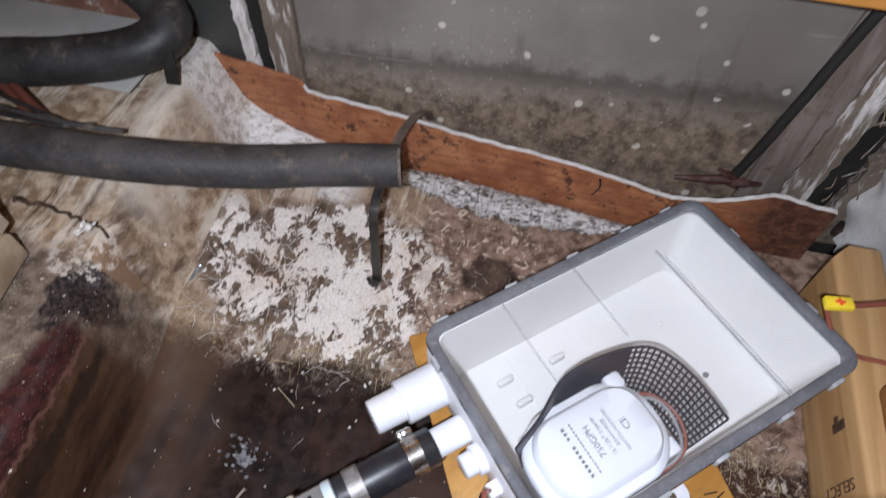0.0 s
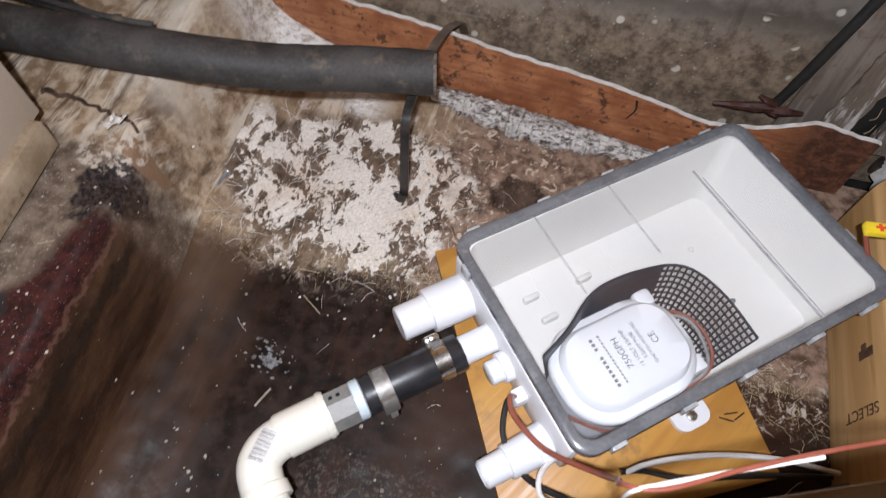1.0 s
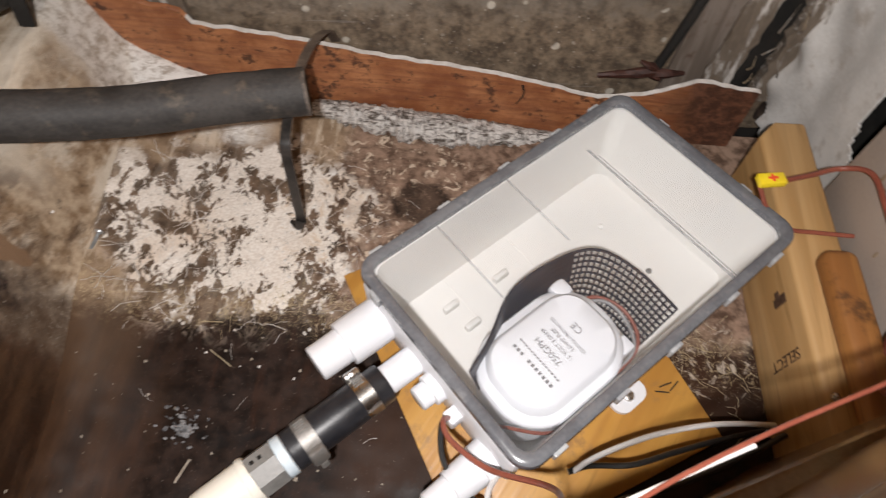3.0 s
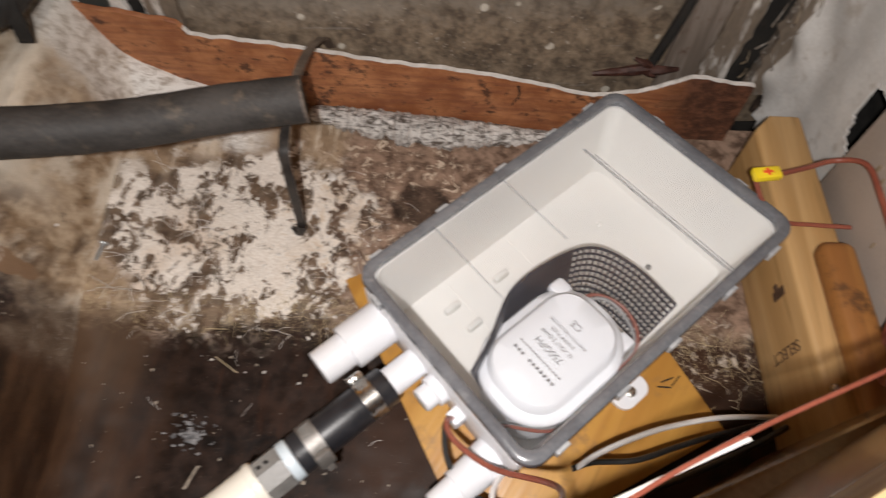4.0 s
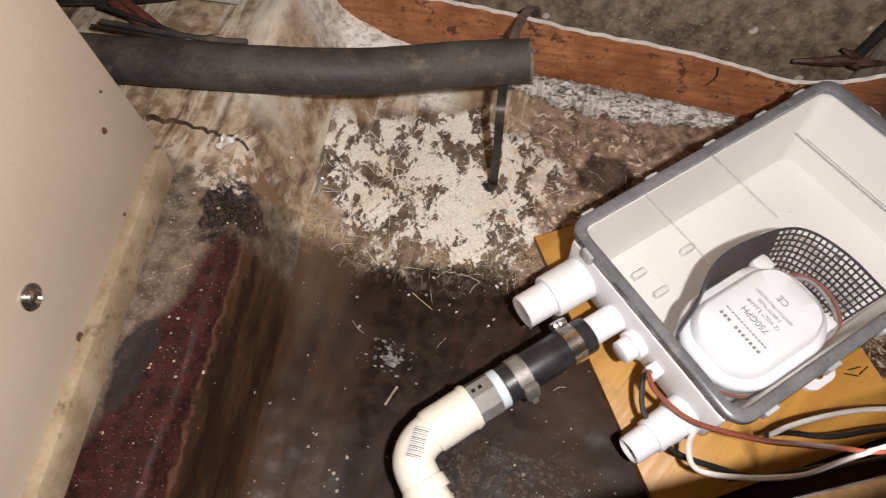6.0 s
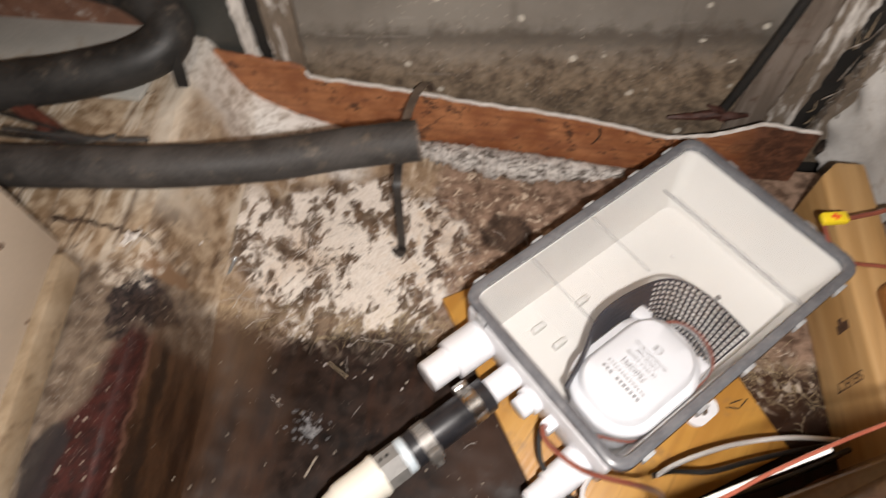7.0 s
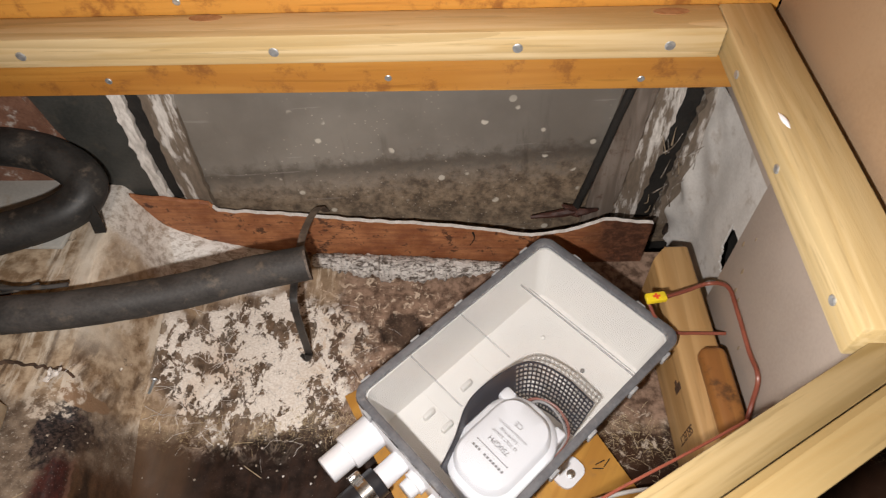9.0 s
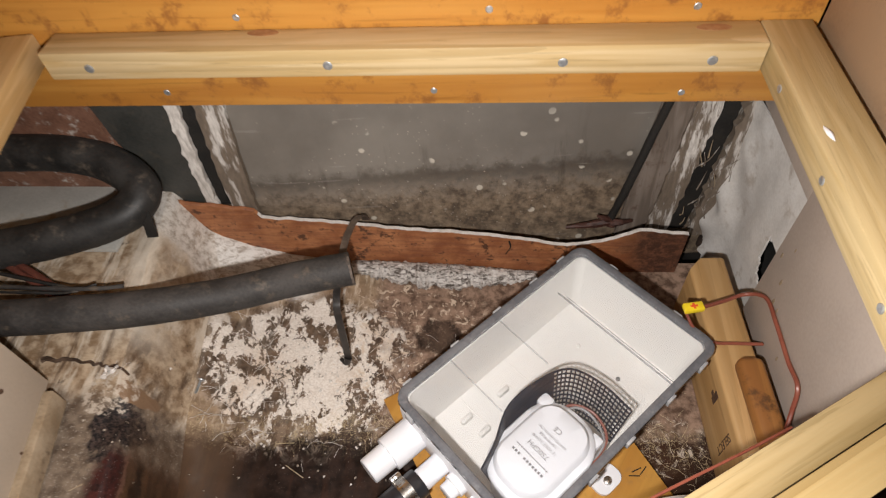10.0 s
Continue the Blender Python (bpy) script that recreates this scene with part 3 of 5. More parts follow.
def band_foot(x):
    return float(np.interp(x, (-0.40, -0.316, -0.29, -0.266, -0.231, -0.166, -0.09, 0.03, 0.14, 0.42), (0.17, 0.150, 0.133, 0.105, 0.085, 0.066, 0.048, 0.038, 0.031, 0.028)))


def band_top(x):
    return float(np.interp(x, (-0.36, -0.306, -0.2045, -0.2035, -0.085, -0.03, 0.095, 0.205, 0.25, 0.294, 0.34, 0.40), (0.180, 0.172, 0.156, 0.143, 0.132, 0.123, 0.112, 0.091, 0.10, 0.124, 0.118, 0.11)))


def floor_height(s, y):
    x = string_edge(y) + s
    n = noise.noise(Vector((x * 14, y * 14, 0))) * 0.0025 + noise.noise(Vector((x * 60, y * 60, 3))) * 0.0012
    rise = 0.042 * smoothstep(0.085, 0.0, s) ** 1.3 * (0.55 + 0.45 * smoothstep(-0.12, 0.03, y))
    z = FLOOR_Z + n + rise
    if y > 0.15:
        fillet = FLOOR_Z + n + max(0, band_foot(x) - FLOOR_Z - 0.003) * smoothstep(0.163, 0.250, y) ** 1.4
        z = max(z - 0.042 * smoothstep(0.178, 0.248, y) * (rise / 0.042) * 0.5, fillet)
    return z


def ridge_height(s, y):
    """Stringer: from the floor's margin (s = 0) up a steep side, then its top."""
    foot = floor_height(0.0, y)
    wide = 0.020 + 0.016 * smoothstep(-0.10, 0.09, y)
    x = string_edge(y) + s
    top = 0.172 + 0.010 * smoothstep(-0.05, 0.1, y) + 0.004 * noise.noise(Vector((x * 18, y * 18, 7))) + 0.0015 * noise.noise(Vector((x * 80, y * 80, 1)))
    pit = math.exp(-((x + 0.262) / 0.016) ** 2 - ((y + 0.035) / 0.022) ** 2)
    top -= pit * (0.022 + 0.010 * noise.noise(Vector((x * 120, y * 120, 2))))
    k = smoothstep(0.0, 1.0, min(1, -s / wide))
    return foot + (top - foot) * (0.25 * min(1, -s / wide) + 0.75 * k)


ys = list(np.arange(-0.62, 0.270, 0.005))
floor = new("floor", smooth_by_angle(mesh_of(grid(list(np.arange(0, 0.30, 0.005)) + list(np.arange(0.30, 1.0, 0.012)), ys, lambda s, y: (string_edge(y) + s, y, floor_height(s, y))), "floor", M_FLOOR), 180))
tagged(floor, "dark oily bilge floor with flaking white paint", "floor", kind="structure")
ss = list(-np.arange(0, 0.05, 0.003)) + list(-np.arange(0.05, 0.13, 0.006)) + list(-np.arange(0.13, 0.62, 0.02))
stringer = new("stringer", smooth_by_angle(mesh_of(grid(ss, ys + [0.28, 0.31, 0.34, 0.38], lambda s, y: (string_edge(y) + s, y, ridge_height(s, y))), "stringer", M_STRINGER), 180))
tagged(stringer, "fibreglassed hull stringer with worn red and grey paint and black rot", "stringer", kind="structure")


def hull_y(x, z):
    return max(0.2631, 0.2805 + 0.1 * x + (0.10 if z > 0.15 else 0.05) * (z - 0.15))


def hull_piece(x0, x1, z0, z1, proud, thick, lean=0.0, jag=0.0, nx=2, nz=14, seed=0.0):
    """A board on the hull's face: its two faces and edges, with ragged sides if jag."""
    def pt(u, k, off):
        z = z0 + (z1 - z0) * k
        x = x0 + (x1 - x0) * u + lean * (k - 0.5)
        x += jag * noise.noise(Vector((u * 5 + seed, z * 90, seed))) * (1 if u in (0, 1) else 0)
        return (x, hull_y(x, z) - off, z)
    ku = [i / nx for i in range(nx + 1)]
    rings = []
    for j in range(nz + 1):
        k = j / nz
        rings.append([pt(u, k, proud + thick) for u in ku] + [pt(u, k, proud) for u in ku[::-1]])
    return loft(rings)


hull = solo("wall_hull", hull_piece(-0.95, 0.62, 0.0, 0.62, -0.02, 0.02, nx=24, nz=16), M_HULL, "dull grey hull side with brown grime and pale mould spots", "wall", kind="structure")

# reddish plywood edge along the hull's foot, with its torn white laminate
xs = list(np.arange(-0.36, 0.357, 0.004))


def band_ring(x, lift, y0, y1, zl=None):
    t = band_top(x) + 0.0018 * noise.noise(Vector((x * 70, 0, 0))) + lift
    b = zl if zl is not None else band_foot(x) - 0.022
    w = 0.002 * noise.noise(Vector((x * 30, 2, 0)))
    return [(x, y0 + w, b), (x, y0 + w + 0.0006, t - 0.002), (x, y0 + 0.003 + w, t), (x, y1 + w, t), (x, y1 + w, b)]


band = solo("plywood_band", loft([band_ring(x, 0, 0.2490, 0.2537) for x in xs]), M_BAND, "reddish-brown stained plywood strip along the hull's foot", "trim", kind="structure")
edge_x = [x for x in xs if x > -0.206]


def edge_ring(x):
    t = band_top(x) + 0.0018 * noise.noise(Vector((x * 70, 0, 0)))
    h = max(0.0002, 0.0002 + 0.0018 * noise.noise(Vector((x * 90, 5, 0))) + 0.0012 * noise.noise(Vector((x * 330, 5, 0))))
    y = 0.2520 + 0.002 * noise.noise(Vector((x * 30, 2, 0)))
    return [(x, y - 0.0034, t - h), (x, y - 0.0036, t + 0.0002), (x, y + 0.0012, t + 0.0006), (x, y + 0.0022, t - h)]


solo("torn_laminate", loft([edge_ring(x) for x in edge_x]), M_WHITEEDGE, "torn white laminate edge on the plywood strip", "trim", kind="structure")

# matted glass fibre along the foot of the band
wool_x = list(np.arange(-0.092, 0.170, 0.002))


def wool_ring(x):
    k = (x + 0.092) / 0.262
    r = (0.004 + 0.013 * math.sin(math.pi * min(1, max(0.02, k * 0.86 + 0.10)))) * (1 + 0.25 * noise.noise(Vector((x * 60, 0, 0))) + 0.15 * noise.noise(Vector((x * 240, 0, 0))))
    c = Vector((x, 0.2460 - r * 0.85 + 0.002 * noise.noise(Vector((x * 25, 6, 0))), band_foot(x) + 0.004))
    return [c + Vector((0, -math.cos(a) * r * 1.05, math.sin(a) * r * 0.95)) * (1 + 0.22 * noise.noise(Vector((x * 200, a * 2.5, 0)))) for a in np.linspace(-0.5, math.pi + 0.2, 13)]


solo("fibreglass_roll", loft([wool_ring(x) for x in wool_x]), M_WOOL, "matted white fibreglass strip along the plywood's foot", "fibreglass strip")

# boards and gaps on the hull
solo("hull_lining", hull_piece(-0.354, -0.266, 0.10, 0.42, 0.0, 0.004, 0.006), M_DARKPANEL, "dark grey lining panel on the hull", "panel", kind="structure")
solo("hull_batten", hull_piece(-0.266, -0.2525, 0.158, 0.42, 0.0, 0.008, 0.006, 0.004, nz=40, seed=1), M_STRIP, "narrow hull batten with peeling white paint", "batten", "hull battens")
solo("hull_gap", hull_piece(-0.2525, -0.235, 0.156, 0.42, -0.001, 0.003, 0.006, 0.004, nz=40, seed=2), M_DARK, "black open seam between hull battens", "seam", kind="structure")
solo("hull_batten", hull_piece(-0.235, -0.202, 0.136, 0.42, 0.0, 0.007, 0.006, 0.003, nx=4, nz=30, seed=3), M_PEEL, "wide hull batten with peeling white paint over brown wood", "batten", "hull battens")
M_GREYWOOD = timber("weathered_grey_board", (0.24, 0.20, 0.17), (0.11, 0.085, 0.066), "z", 0.7, ring=90, dirt=(0.10, 0.06, 0.04))
solo("hull_board", hull_piece(0.296, 0.336, 0.058, 0.42, 0.0, 0.005, 0.04, 0.002, nx=2, nz=20, seed=9), M_GREYWOOD, "weathered grey board on the hull beside the stick", "board", "hull battens")
solo("hull_batten", hull_piece(0.336, 0.368, 0.066, 0.42, 0.0, 0.009, 0.04, 0.005, nx=3, nz=40, seed=4), M_PEEL, "leaning hull batten with peeling white paint", "batten", "hull battens")
solo("hull_gap", hull_piece(0.368, 0.394, 0.060, 0.42, -0.001, 0.004, 0.04, 0.004, nz=30, seed=5), M_DARK, "black open seam beside the leaning batten", "seam", kind="structure")
solo("hull_batten", hull_piece(0.394, 0.420, 0.055, 0.42, 0.0, 0.014, 0.04, 0.010, nx=4, nz=44, seed=6), M_SPLINTER, "splintered brown and white hull batten in the corner", "batten", "hull battens")
solo("hull_gap", hull_piece(0.420, 0.455, 0.02, 0.42, 0.0, 0.006, 0.04, 0.008, nx=3, nz=30, seed=7), plain("corner_rot", (0.008, 0.005, 0.004), (0.05, 0.030, 0.020), 0.8, coarse=45, strength=0.8, dirt=(0.14, 0.10, 0.075)), "rotten brown timber in the corner of the hull", "seam", kind="structure")
splint = random.Random(8)
for k in range(26):
    z = splint.uniform(0.07, 0.20)
    x = splint.uniform(0.355, 0.425)
    ln = splint.uniform(0.012, 0.035)
    dx = splint.uniform(-0.5, 0.9) * ln
    y = hull_y(x, z) - 0.016
    solo("wood_splinter", tube([(x, y, z), (x + dx * 0.5, y - splint.uniform(0.0, 0.006), z + ln * 0.5), (x + dx, y, z + ln)], lambda k: 0.0011 * (1 - 0.8 * k), 5, 4), M_PEEL if k % 3 else M_PALESTRIP, "pale splinter torn from the corner batten", "splinter", "batten splinters")
solo("peeled_board", hull_piece(-0.56, -0.342, 0.10, 0.42, 0.002, 0.008, -0.055, 0.006, nz=24, seed=8), M_BROWNPEEL, "brown board with peeled pale paint behind the hose", "board", kind="structure")
solo("grey_sheet", box(-0.72, -0.335, 0.150, 0.262, 0.190, 0.196, 0.002, m=None), M_CLOTH, "pale grey sheet lying inside the looped hose", "sheet")

# stick with splayed foot against the hull
stick = thing("stick", pose(0.259, 0.268, 0.083), "thin black stick with splayed dark foot leaning against the hull", "stick")


def on_hull(x, z, off):
    return Vector((x, hull_y(x, z) - off, z))


part("shaft", tube([on_hull(0.262, 0.092, 0.013), on_hull(0.280, 0.167, 0.013), on_hull(0.297, 0.242, 0.012), on_hull(0.322, 0.345, 0.010)], 0.0054, 10, rough=0.12), M_DARK, stick, world=True)
M_FOOT = plain("dark_brown_splinter", (0.030, 0.011, 0.008), (0.085, 0.032, 0.022), 0.6, coarse=60)
for a, b, r in (((0.262, 0.097), (0.205, 0.089), 0.0058), ((0.262, 0.095), (0.294, 0.093), 0.0055), ((0.262, 0.100), (0.245, 0.108), 0.0048), ((0.262, 0.094), (0.272, 0.084), 0.0050)):
    part("splinter", tube([on_hull(*a, 0.016), on_hull((a[0] + b[0]) / 2, (a[1] + b[1]) / 2 + 0.002, 0.018), on_hull(*b, 0.014)], lambda k, r=r: r * (1.1 - 0.7 * k), 7, rough=0.3), M_FOOT, stick, world=True)

# ---- timber frame of the locker ----
FRONT = pose(0.337, -0.087, 0, 0, 0, 180 + 31.0)  # x runs along the front rail, y out of the locker


def front_box(x0, x1, y0, y1, z0, z1, bevel=0.001):
    return box(x0, x1, y0, y1, z0, z1, bevel, FRONT)


def screw_head(m, r=0.0042):
    bm = lathe([(-0.001, r), (0.0006, r), (0.0011, r * 0.8), (0.0009, r * 0.3)], m, 14)
    return bm


amber = thing("back_board", pose(0, 0.26, 0.325), "amber varnished plywood board across the locker's back", "board", kind="structure")
part("plank", box(-0.75, 0.3955, 0.2505, 0.2622, 0.325, 0.62, 0.0012), M_AMBER, amber, world=True)
for x, z in ((-0.245, 0.343), (0.043, 0.342), (0.293, 0.337), (-0.14, 0.428), (0.10, 0.431), (0.285, 0.430), (0.06, 0.455), (0.12, 0.458)):
    part("screw", screw_head(pose(x, 0.2505, z, 0, 0, -90), 0.0036), M_ZINC, amber, world=True)

batten = thing("back_rail", pose(0, 0.23, 0.387), "pale pine batten screwed to the amber board", "rail", "frame rails", kind="structure")
part("batten", box(-0.330, 0.3425, 0.212, 0.2495, 0.387, 0.4165, 0.0022), M_PINE, batten, world=True)
for x in (-0.285, -0.05, 0.167, 0.298):
    part("screw", screw_head(pose(x, 0.212, 0.400, 0, 0, -90), 0.0046), M_ZINC, batten, world=True)
for x, y in ((-0.115, 0.244), (0.30, 0.240)):
    part("knot", lathe([(-0.001, 0.006), (0.0003, 0.006), (0.0004, 0.003)], pose(x, y - 0.002, 0.4165) @ Matrix.Diagonal((2.6, 0.9, 1, 1)) @ pose(0, 0, 0, 0, -90, 0), 18), plain("brown_knot", (0.30, 0.14, 0.06), (0.42, 0.23, 0.11), 0.6, coarse=160), batten, world=True)

rail_r = thing("side_rail", pose(0.365, 0.1, 0.385), "pale pine rail along the locker's side", "rail", "frame rails", kind="structure")
part("batten", box(0.343, 0.388, -0.078, 0.2495, 0.387, 0.4165, 0.002), M_PINE_Y, rail_r, world=True)
for y in (0.169, 0.061, -0.049):
    part("screw", screw_head(pose(0.343, y, 0.401, 0, 0, 180), 0.0036), M_ZINC, rail_r, world=True)
part("glue_smear", tube([(0.3505, 0.103, 0.4160), (0.3520, 0.094, 0.4166), (0.3535, 0.086, 0.4160)], lambda k: 0.0006 + 0.0014 * math.sin(math.pi * k), 8), M_WHITEP, rail_r, "dried white glue", world=True)

rail_l = thing("side_rail", pose(-0.30, 0.05, 0.385), "pale pine rail along the locker's other side", "rail", "frame rails", kind="structure")
LEFT = Matrix.Translation((-0.352, 0.2495, 0)) @ Matrix.Rotation(radians(-90 + 10.0), 4, "Z")
part("batten", box(0.0, 0.78, -0.045, 0.0, 0.387, 0.4165, 0.002, LEFT), timber("pale_pine_left", (0.70, 0.52, 0.28), (0.50, 0.33, 0.14), -79.5, 0.5, ring=120), rail_l, world=True)
part("screw", screw_head(LEFT @ pose(0.075, -0.002, 0.402, 0, 0, 90), 0.004), M_ZINC, rail_l, world=True)

rail_f = thing("front_rail", pose(0.2, -0.15, 0.385), "double pale pine rail across the locker's front", "rail", "frame rails", kind="structure")
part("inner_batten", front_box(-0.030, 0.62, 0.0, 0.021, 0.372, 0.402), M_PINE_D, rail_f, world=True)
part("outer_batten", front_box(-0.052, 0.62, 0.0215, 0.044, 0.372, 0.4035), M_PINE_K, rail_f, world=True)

CLEAT = pose(0.337, -0.090, 0, 0, 0, 180 + 26.0)
cleat = thing("front_cleat", pose(0.15, -0.18, 0.262), "brown varnished cleat below the front rail", "cleat", kind="structure")
part("plank", box(0.0, 0.62, 0.0, 0.042, 0.258, 0.284, 0.004, CLEAT), M_CLEAT, cleat, world=True)
for sx, sy in ((0.150, 0.012), (0.141, 0.016), (0.158, 0.008)):
    part("putty_spot", lathe([(-0.001, 0.0021), (0.0006, 0.0018), (0.0009, 0.0008)], CLEAT @ pose(sx, sy, 0.284, 0, -90, 0), 10), M_WHITEP, cleat, "pale putty spot", world=True)
part("bracket", box(0.240, 0.268, 0.003, 0.012, 0.2835, 0.2855, 0.0006, CLEAT), M_STEEL, cleat, "small steel bracket", world=True)
part("bolt_head", lathe([(-0.001, 0.0045), (0.003, 0.0042), (0.0045, 0.002)], CLEAT @ pose(0.262, 0.008, 0.2855, 0, -90, 0), 12), M_STEEL, cleat, world=True)

# panel borrows the cleat's dark brown to paint in the shade beneath the rail
front_wall = solo("wall_front", front_box(0.0, 0.75, 0.0, 0.018, 0.0, 0.372, 0.001), M_CLEAT, "panel closing the locker's front, coloured dark brown for the shade under the rail", "wall", kind="structure")

# ---- side partition with the torn lining ----
solo("wall_partition", box(0.404, 0.420, -0.085, 0.150, 0.0, 0.3865, 0.001), M_PARTITION, "taupe partition panel with small scuffs", "wall", kind="structure")


def torn_sheet():
    """White lining with a ragged edge towards the hull and a torn hole at its foot."""
    bm = bmesh.new()
    yy = list(np.arange(0.149, 0.352, 0.003))
    zz = list(np.arange(0.02, 0.281, 0.003))
    v = {}

    def inside(y, z):
        j = 0.010 * noise.noise(Vector((y * 40, z * 60, 0))) + 0.006 * noise.noise(Vector((y * 150, z * 150, 4)))
        rim = float(np.interp(z, (0.02, 0.065, 0.10, 0.12, 0.15, 0.19, 0.39), (0.29, 0.300, 0.328, 0.338, 0.322, 0.334, 0.350))) + j
        hole = 0.150 < y + 0.3 * j < 0.188 - 0.5 * max(0, 0.15 - z) and 0.121 + 0.35 * (y - 0.15) < z + 0.3 * j < 0.187
        return y < rim and not hole

    def vert(i, k):
        if (i, k) not in v:
            y, z = yy[i], zz[k]
            curl = (0.012 + 0.022 * smoothstep(0.17, 0.12, z)) * smoothstep(0.245, 0.32, y) * (0.7 + 0.4 * noise.noise(Vector((y * 30, z * 30, 9))))
            v[i, k] = bm.verts.new((0.4145 - curl + 0.0006 * noise.noise(Vector((y * 40, z * 40, 2))), y, z))
        return v[i, k]

    for i in range(len(yy) - 1):
        for k in range(len(zz) - 1):
            if inside((yy[i] + yy[i + 1]) / 2, (zz[k] + zz[k + 1]) / 2):
                bm.faces.new((vert(i, k), vert(i + 1, k), vert(i + 1, k + 1), vert(i, k + 1)))
    ret = bmesh.ops.extrude_face_region(bm, geom=bm.faces[:])
    for w in ret["geom"]:
        if isinstance(w, bmesh.types.BMVert):
            w.co.x += 0.0025
    return bm


solo("torn_lining", torn_sheet(), M_TORN, "torn white lining sheet with a ragged edge and hole", "lining", kind="structure")
solo("wall_partition_upper", box(0.4085, 0.420, 0.1505, 0.36, 0.2795, 0.3865, 0.001), M_PARTITION, "taupe panel strip above the torn lining", "wall", kind="structure")
# added black box: its colour stands in for the shade behind the hole
solo("void_backing", box(0.440, 0.455, 0.10, 0.42, 0.0, 0.387, 0.0), M_DARK, "black backing added for the darkness behind the torn lining", "wall", kind="structure")
solo("wall_cabin", box(0.396, 0.41, -0.115, 0.2495, 0.389, 1.7, 0.001), M_CABIN, "brown cabin wall above the side rail", "wall", kind="structure")
for y, z, r in ((0.139, 0.215, 0.003), (0.118, 0.196, 0.0035), (0.112, 0.17, 0.004), (0.10, 0.17, 0.003), (0.06, 0.14, 0.003), (0.125, 0.24, 0.002)):
    solo("scuff", lathe([(-0.0006, r), (0.0004, r * 0.8), (0.0006, r * 0.4)], pose(0.404, y, z, 0, 0, 180) @ Matrix.Diagonal((1, 0.6, 1.5, 1)), 9), M_PALESTRIP, "pale chipped scuff on the partition", "scuff", "partition scuffs", kind="structure")

# ---- side panel by the stringer ----
PANEL = Matrix.Translation((-0.331, -0.020, 0)) @ Matrix.Rotation(radians(-90 + 9.8), 4, "Z")  # x along the panel towards the front
solo("wall_side_panel", box(0.0, 0.62, -0.014, 0.0, 0.200, 0.387, 0.0012, PANEL), M_PANEL, "beige laminate side panel above the stringer", "wall", kind="structure")
solo("panel_cleat", box(0.012, 0.62, -0.012, 0.009, 0.176, 0.2035, 0.002, PANEL), M_PALESTRIP, "raw pale wood cleat under the beige side panel", "cleat", kind="structure")
bolt = thing("panel_bolt", PANEL @ pose(0.165, 0.0, 0.258), "steel bolt head with washer in the side panel", "bolt")
part("washer", lathe([(-0.001, 0.0085), (0.0012, 0.0085), (0.0014, 0.005)], pose(0, 0, 0, 0, 0, 90), 22), M_STEEL, bolt)
part("head", lathe([(0.001, 0.0052), (0.0038, 0.0050), (0.0046, 0.0036), (0.0030, 0.0024)], pose(0, 0, 0, 0, 0, 90), 16), M_STEEL, bolt)
for a, z, r in ((0.038, 0.256, 0.0026), (0.018, 0.273, 0.0012), (0.17, 0.205, 0.0034), (0.075, 0.206, 0.0015)):
    solo("panel_hole", lathe([(-0.0005, r), (0.0004, r * 0.9), (-0.0002, r * 0.3)], PANEL @ pose(a, 0.0005, z, 0, 0, 90), 10), M_STAMP, "small brown screw hole in the side panel", "hole", "panel holes", kind="structure")

# ---- plain shell of the cabin round the camera ----
solo("ceiling", box(-1.3, 1.3, -1.5, 0.9, 1.70, 1.72), M_CABIN, "brown cabin ceiling", "ceiling", kind="structure")
solo("wall_rear", box(-1.3, 1.3, -1.52, -1.50, -0.02, 1.70), M_CABIN, "brown cabin wall behind", "wall", kind="structure")
solo("wall_west", box(-1.32, -1.30, -1.5, 0.9, -0.02, 1.70), M_CABIN, "brown cabin wall", "wall", kind="structure")
solo("wall_north", box(-1.3, 1.3, 0.88, 0.90, -0.02, 1.70), M_CABIN, "brown cabin wall behind the hull", "wall", kind="structure")
solo("wall_east", box(1.30, 1.32, -1.5, 0.9, -0.02, 1.70), M_CABIN, "brown cabin wall", "wall", kind="structure")
solo("ground", box(-1.3, 1.3, -1.5, 0.9, -0.04, -0.02), M_DARK, "dark hull bottom", "ground", kind="structure")

# ---- plywood base and sump box ----
PLY = Matrix.Translation((-0.024, 0.042, 0)) @ Matrix.Rotation(radians(31), 4, "Z")
ply = thing("plywood_base", PLY @ pose(0.11, -0.13, FLOOR_Z), "yellow plywood board lying under the sump box", "board")
part("core_ply", box(0.0006, 0.2274, -0.2674, -0.0006, FLOOR_Z - 0.001, 0.0455, 0.0008, PLY), M_OLDWOOD, ply, "darker plywood core", world=True)
part("face_veneer", box(0, 0.228, -0.268, 0, 0.0455, 0.0468, 0.0005, PLY), M_PLY, ply, world=True)

YAW = 44.5
sump = thing("shower_sump", pose(0.002, 0.005, 0.0475, 0, 0, YAW), "milky plastic shower sump box with clear lid and white ports", "sump box")
L, W, H = 0.297, 0.195, 0.093  # local x along the box, y from 0 to -W


def ring_at(inset, z, r):
    return [(x, y, z) for x, y in rrect(inset, L - inset, -W + inset, -inset, r)]


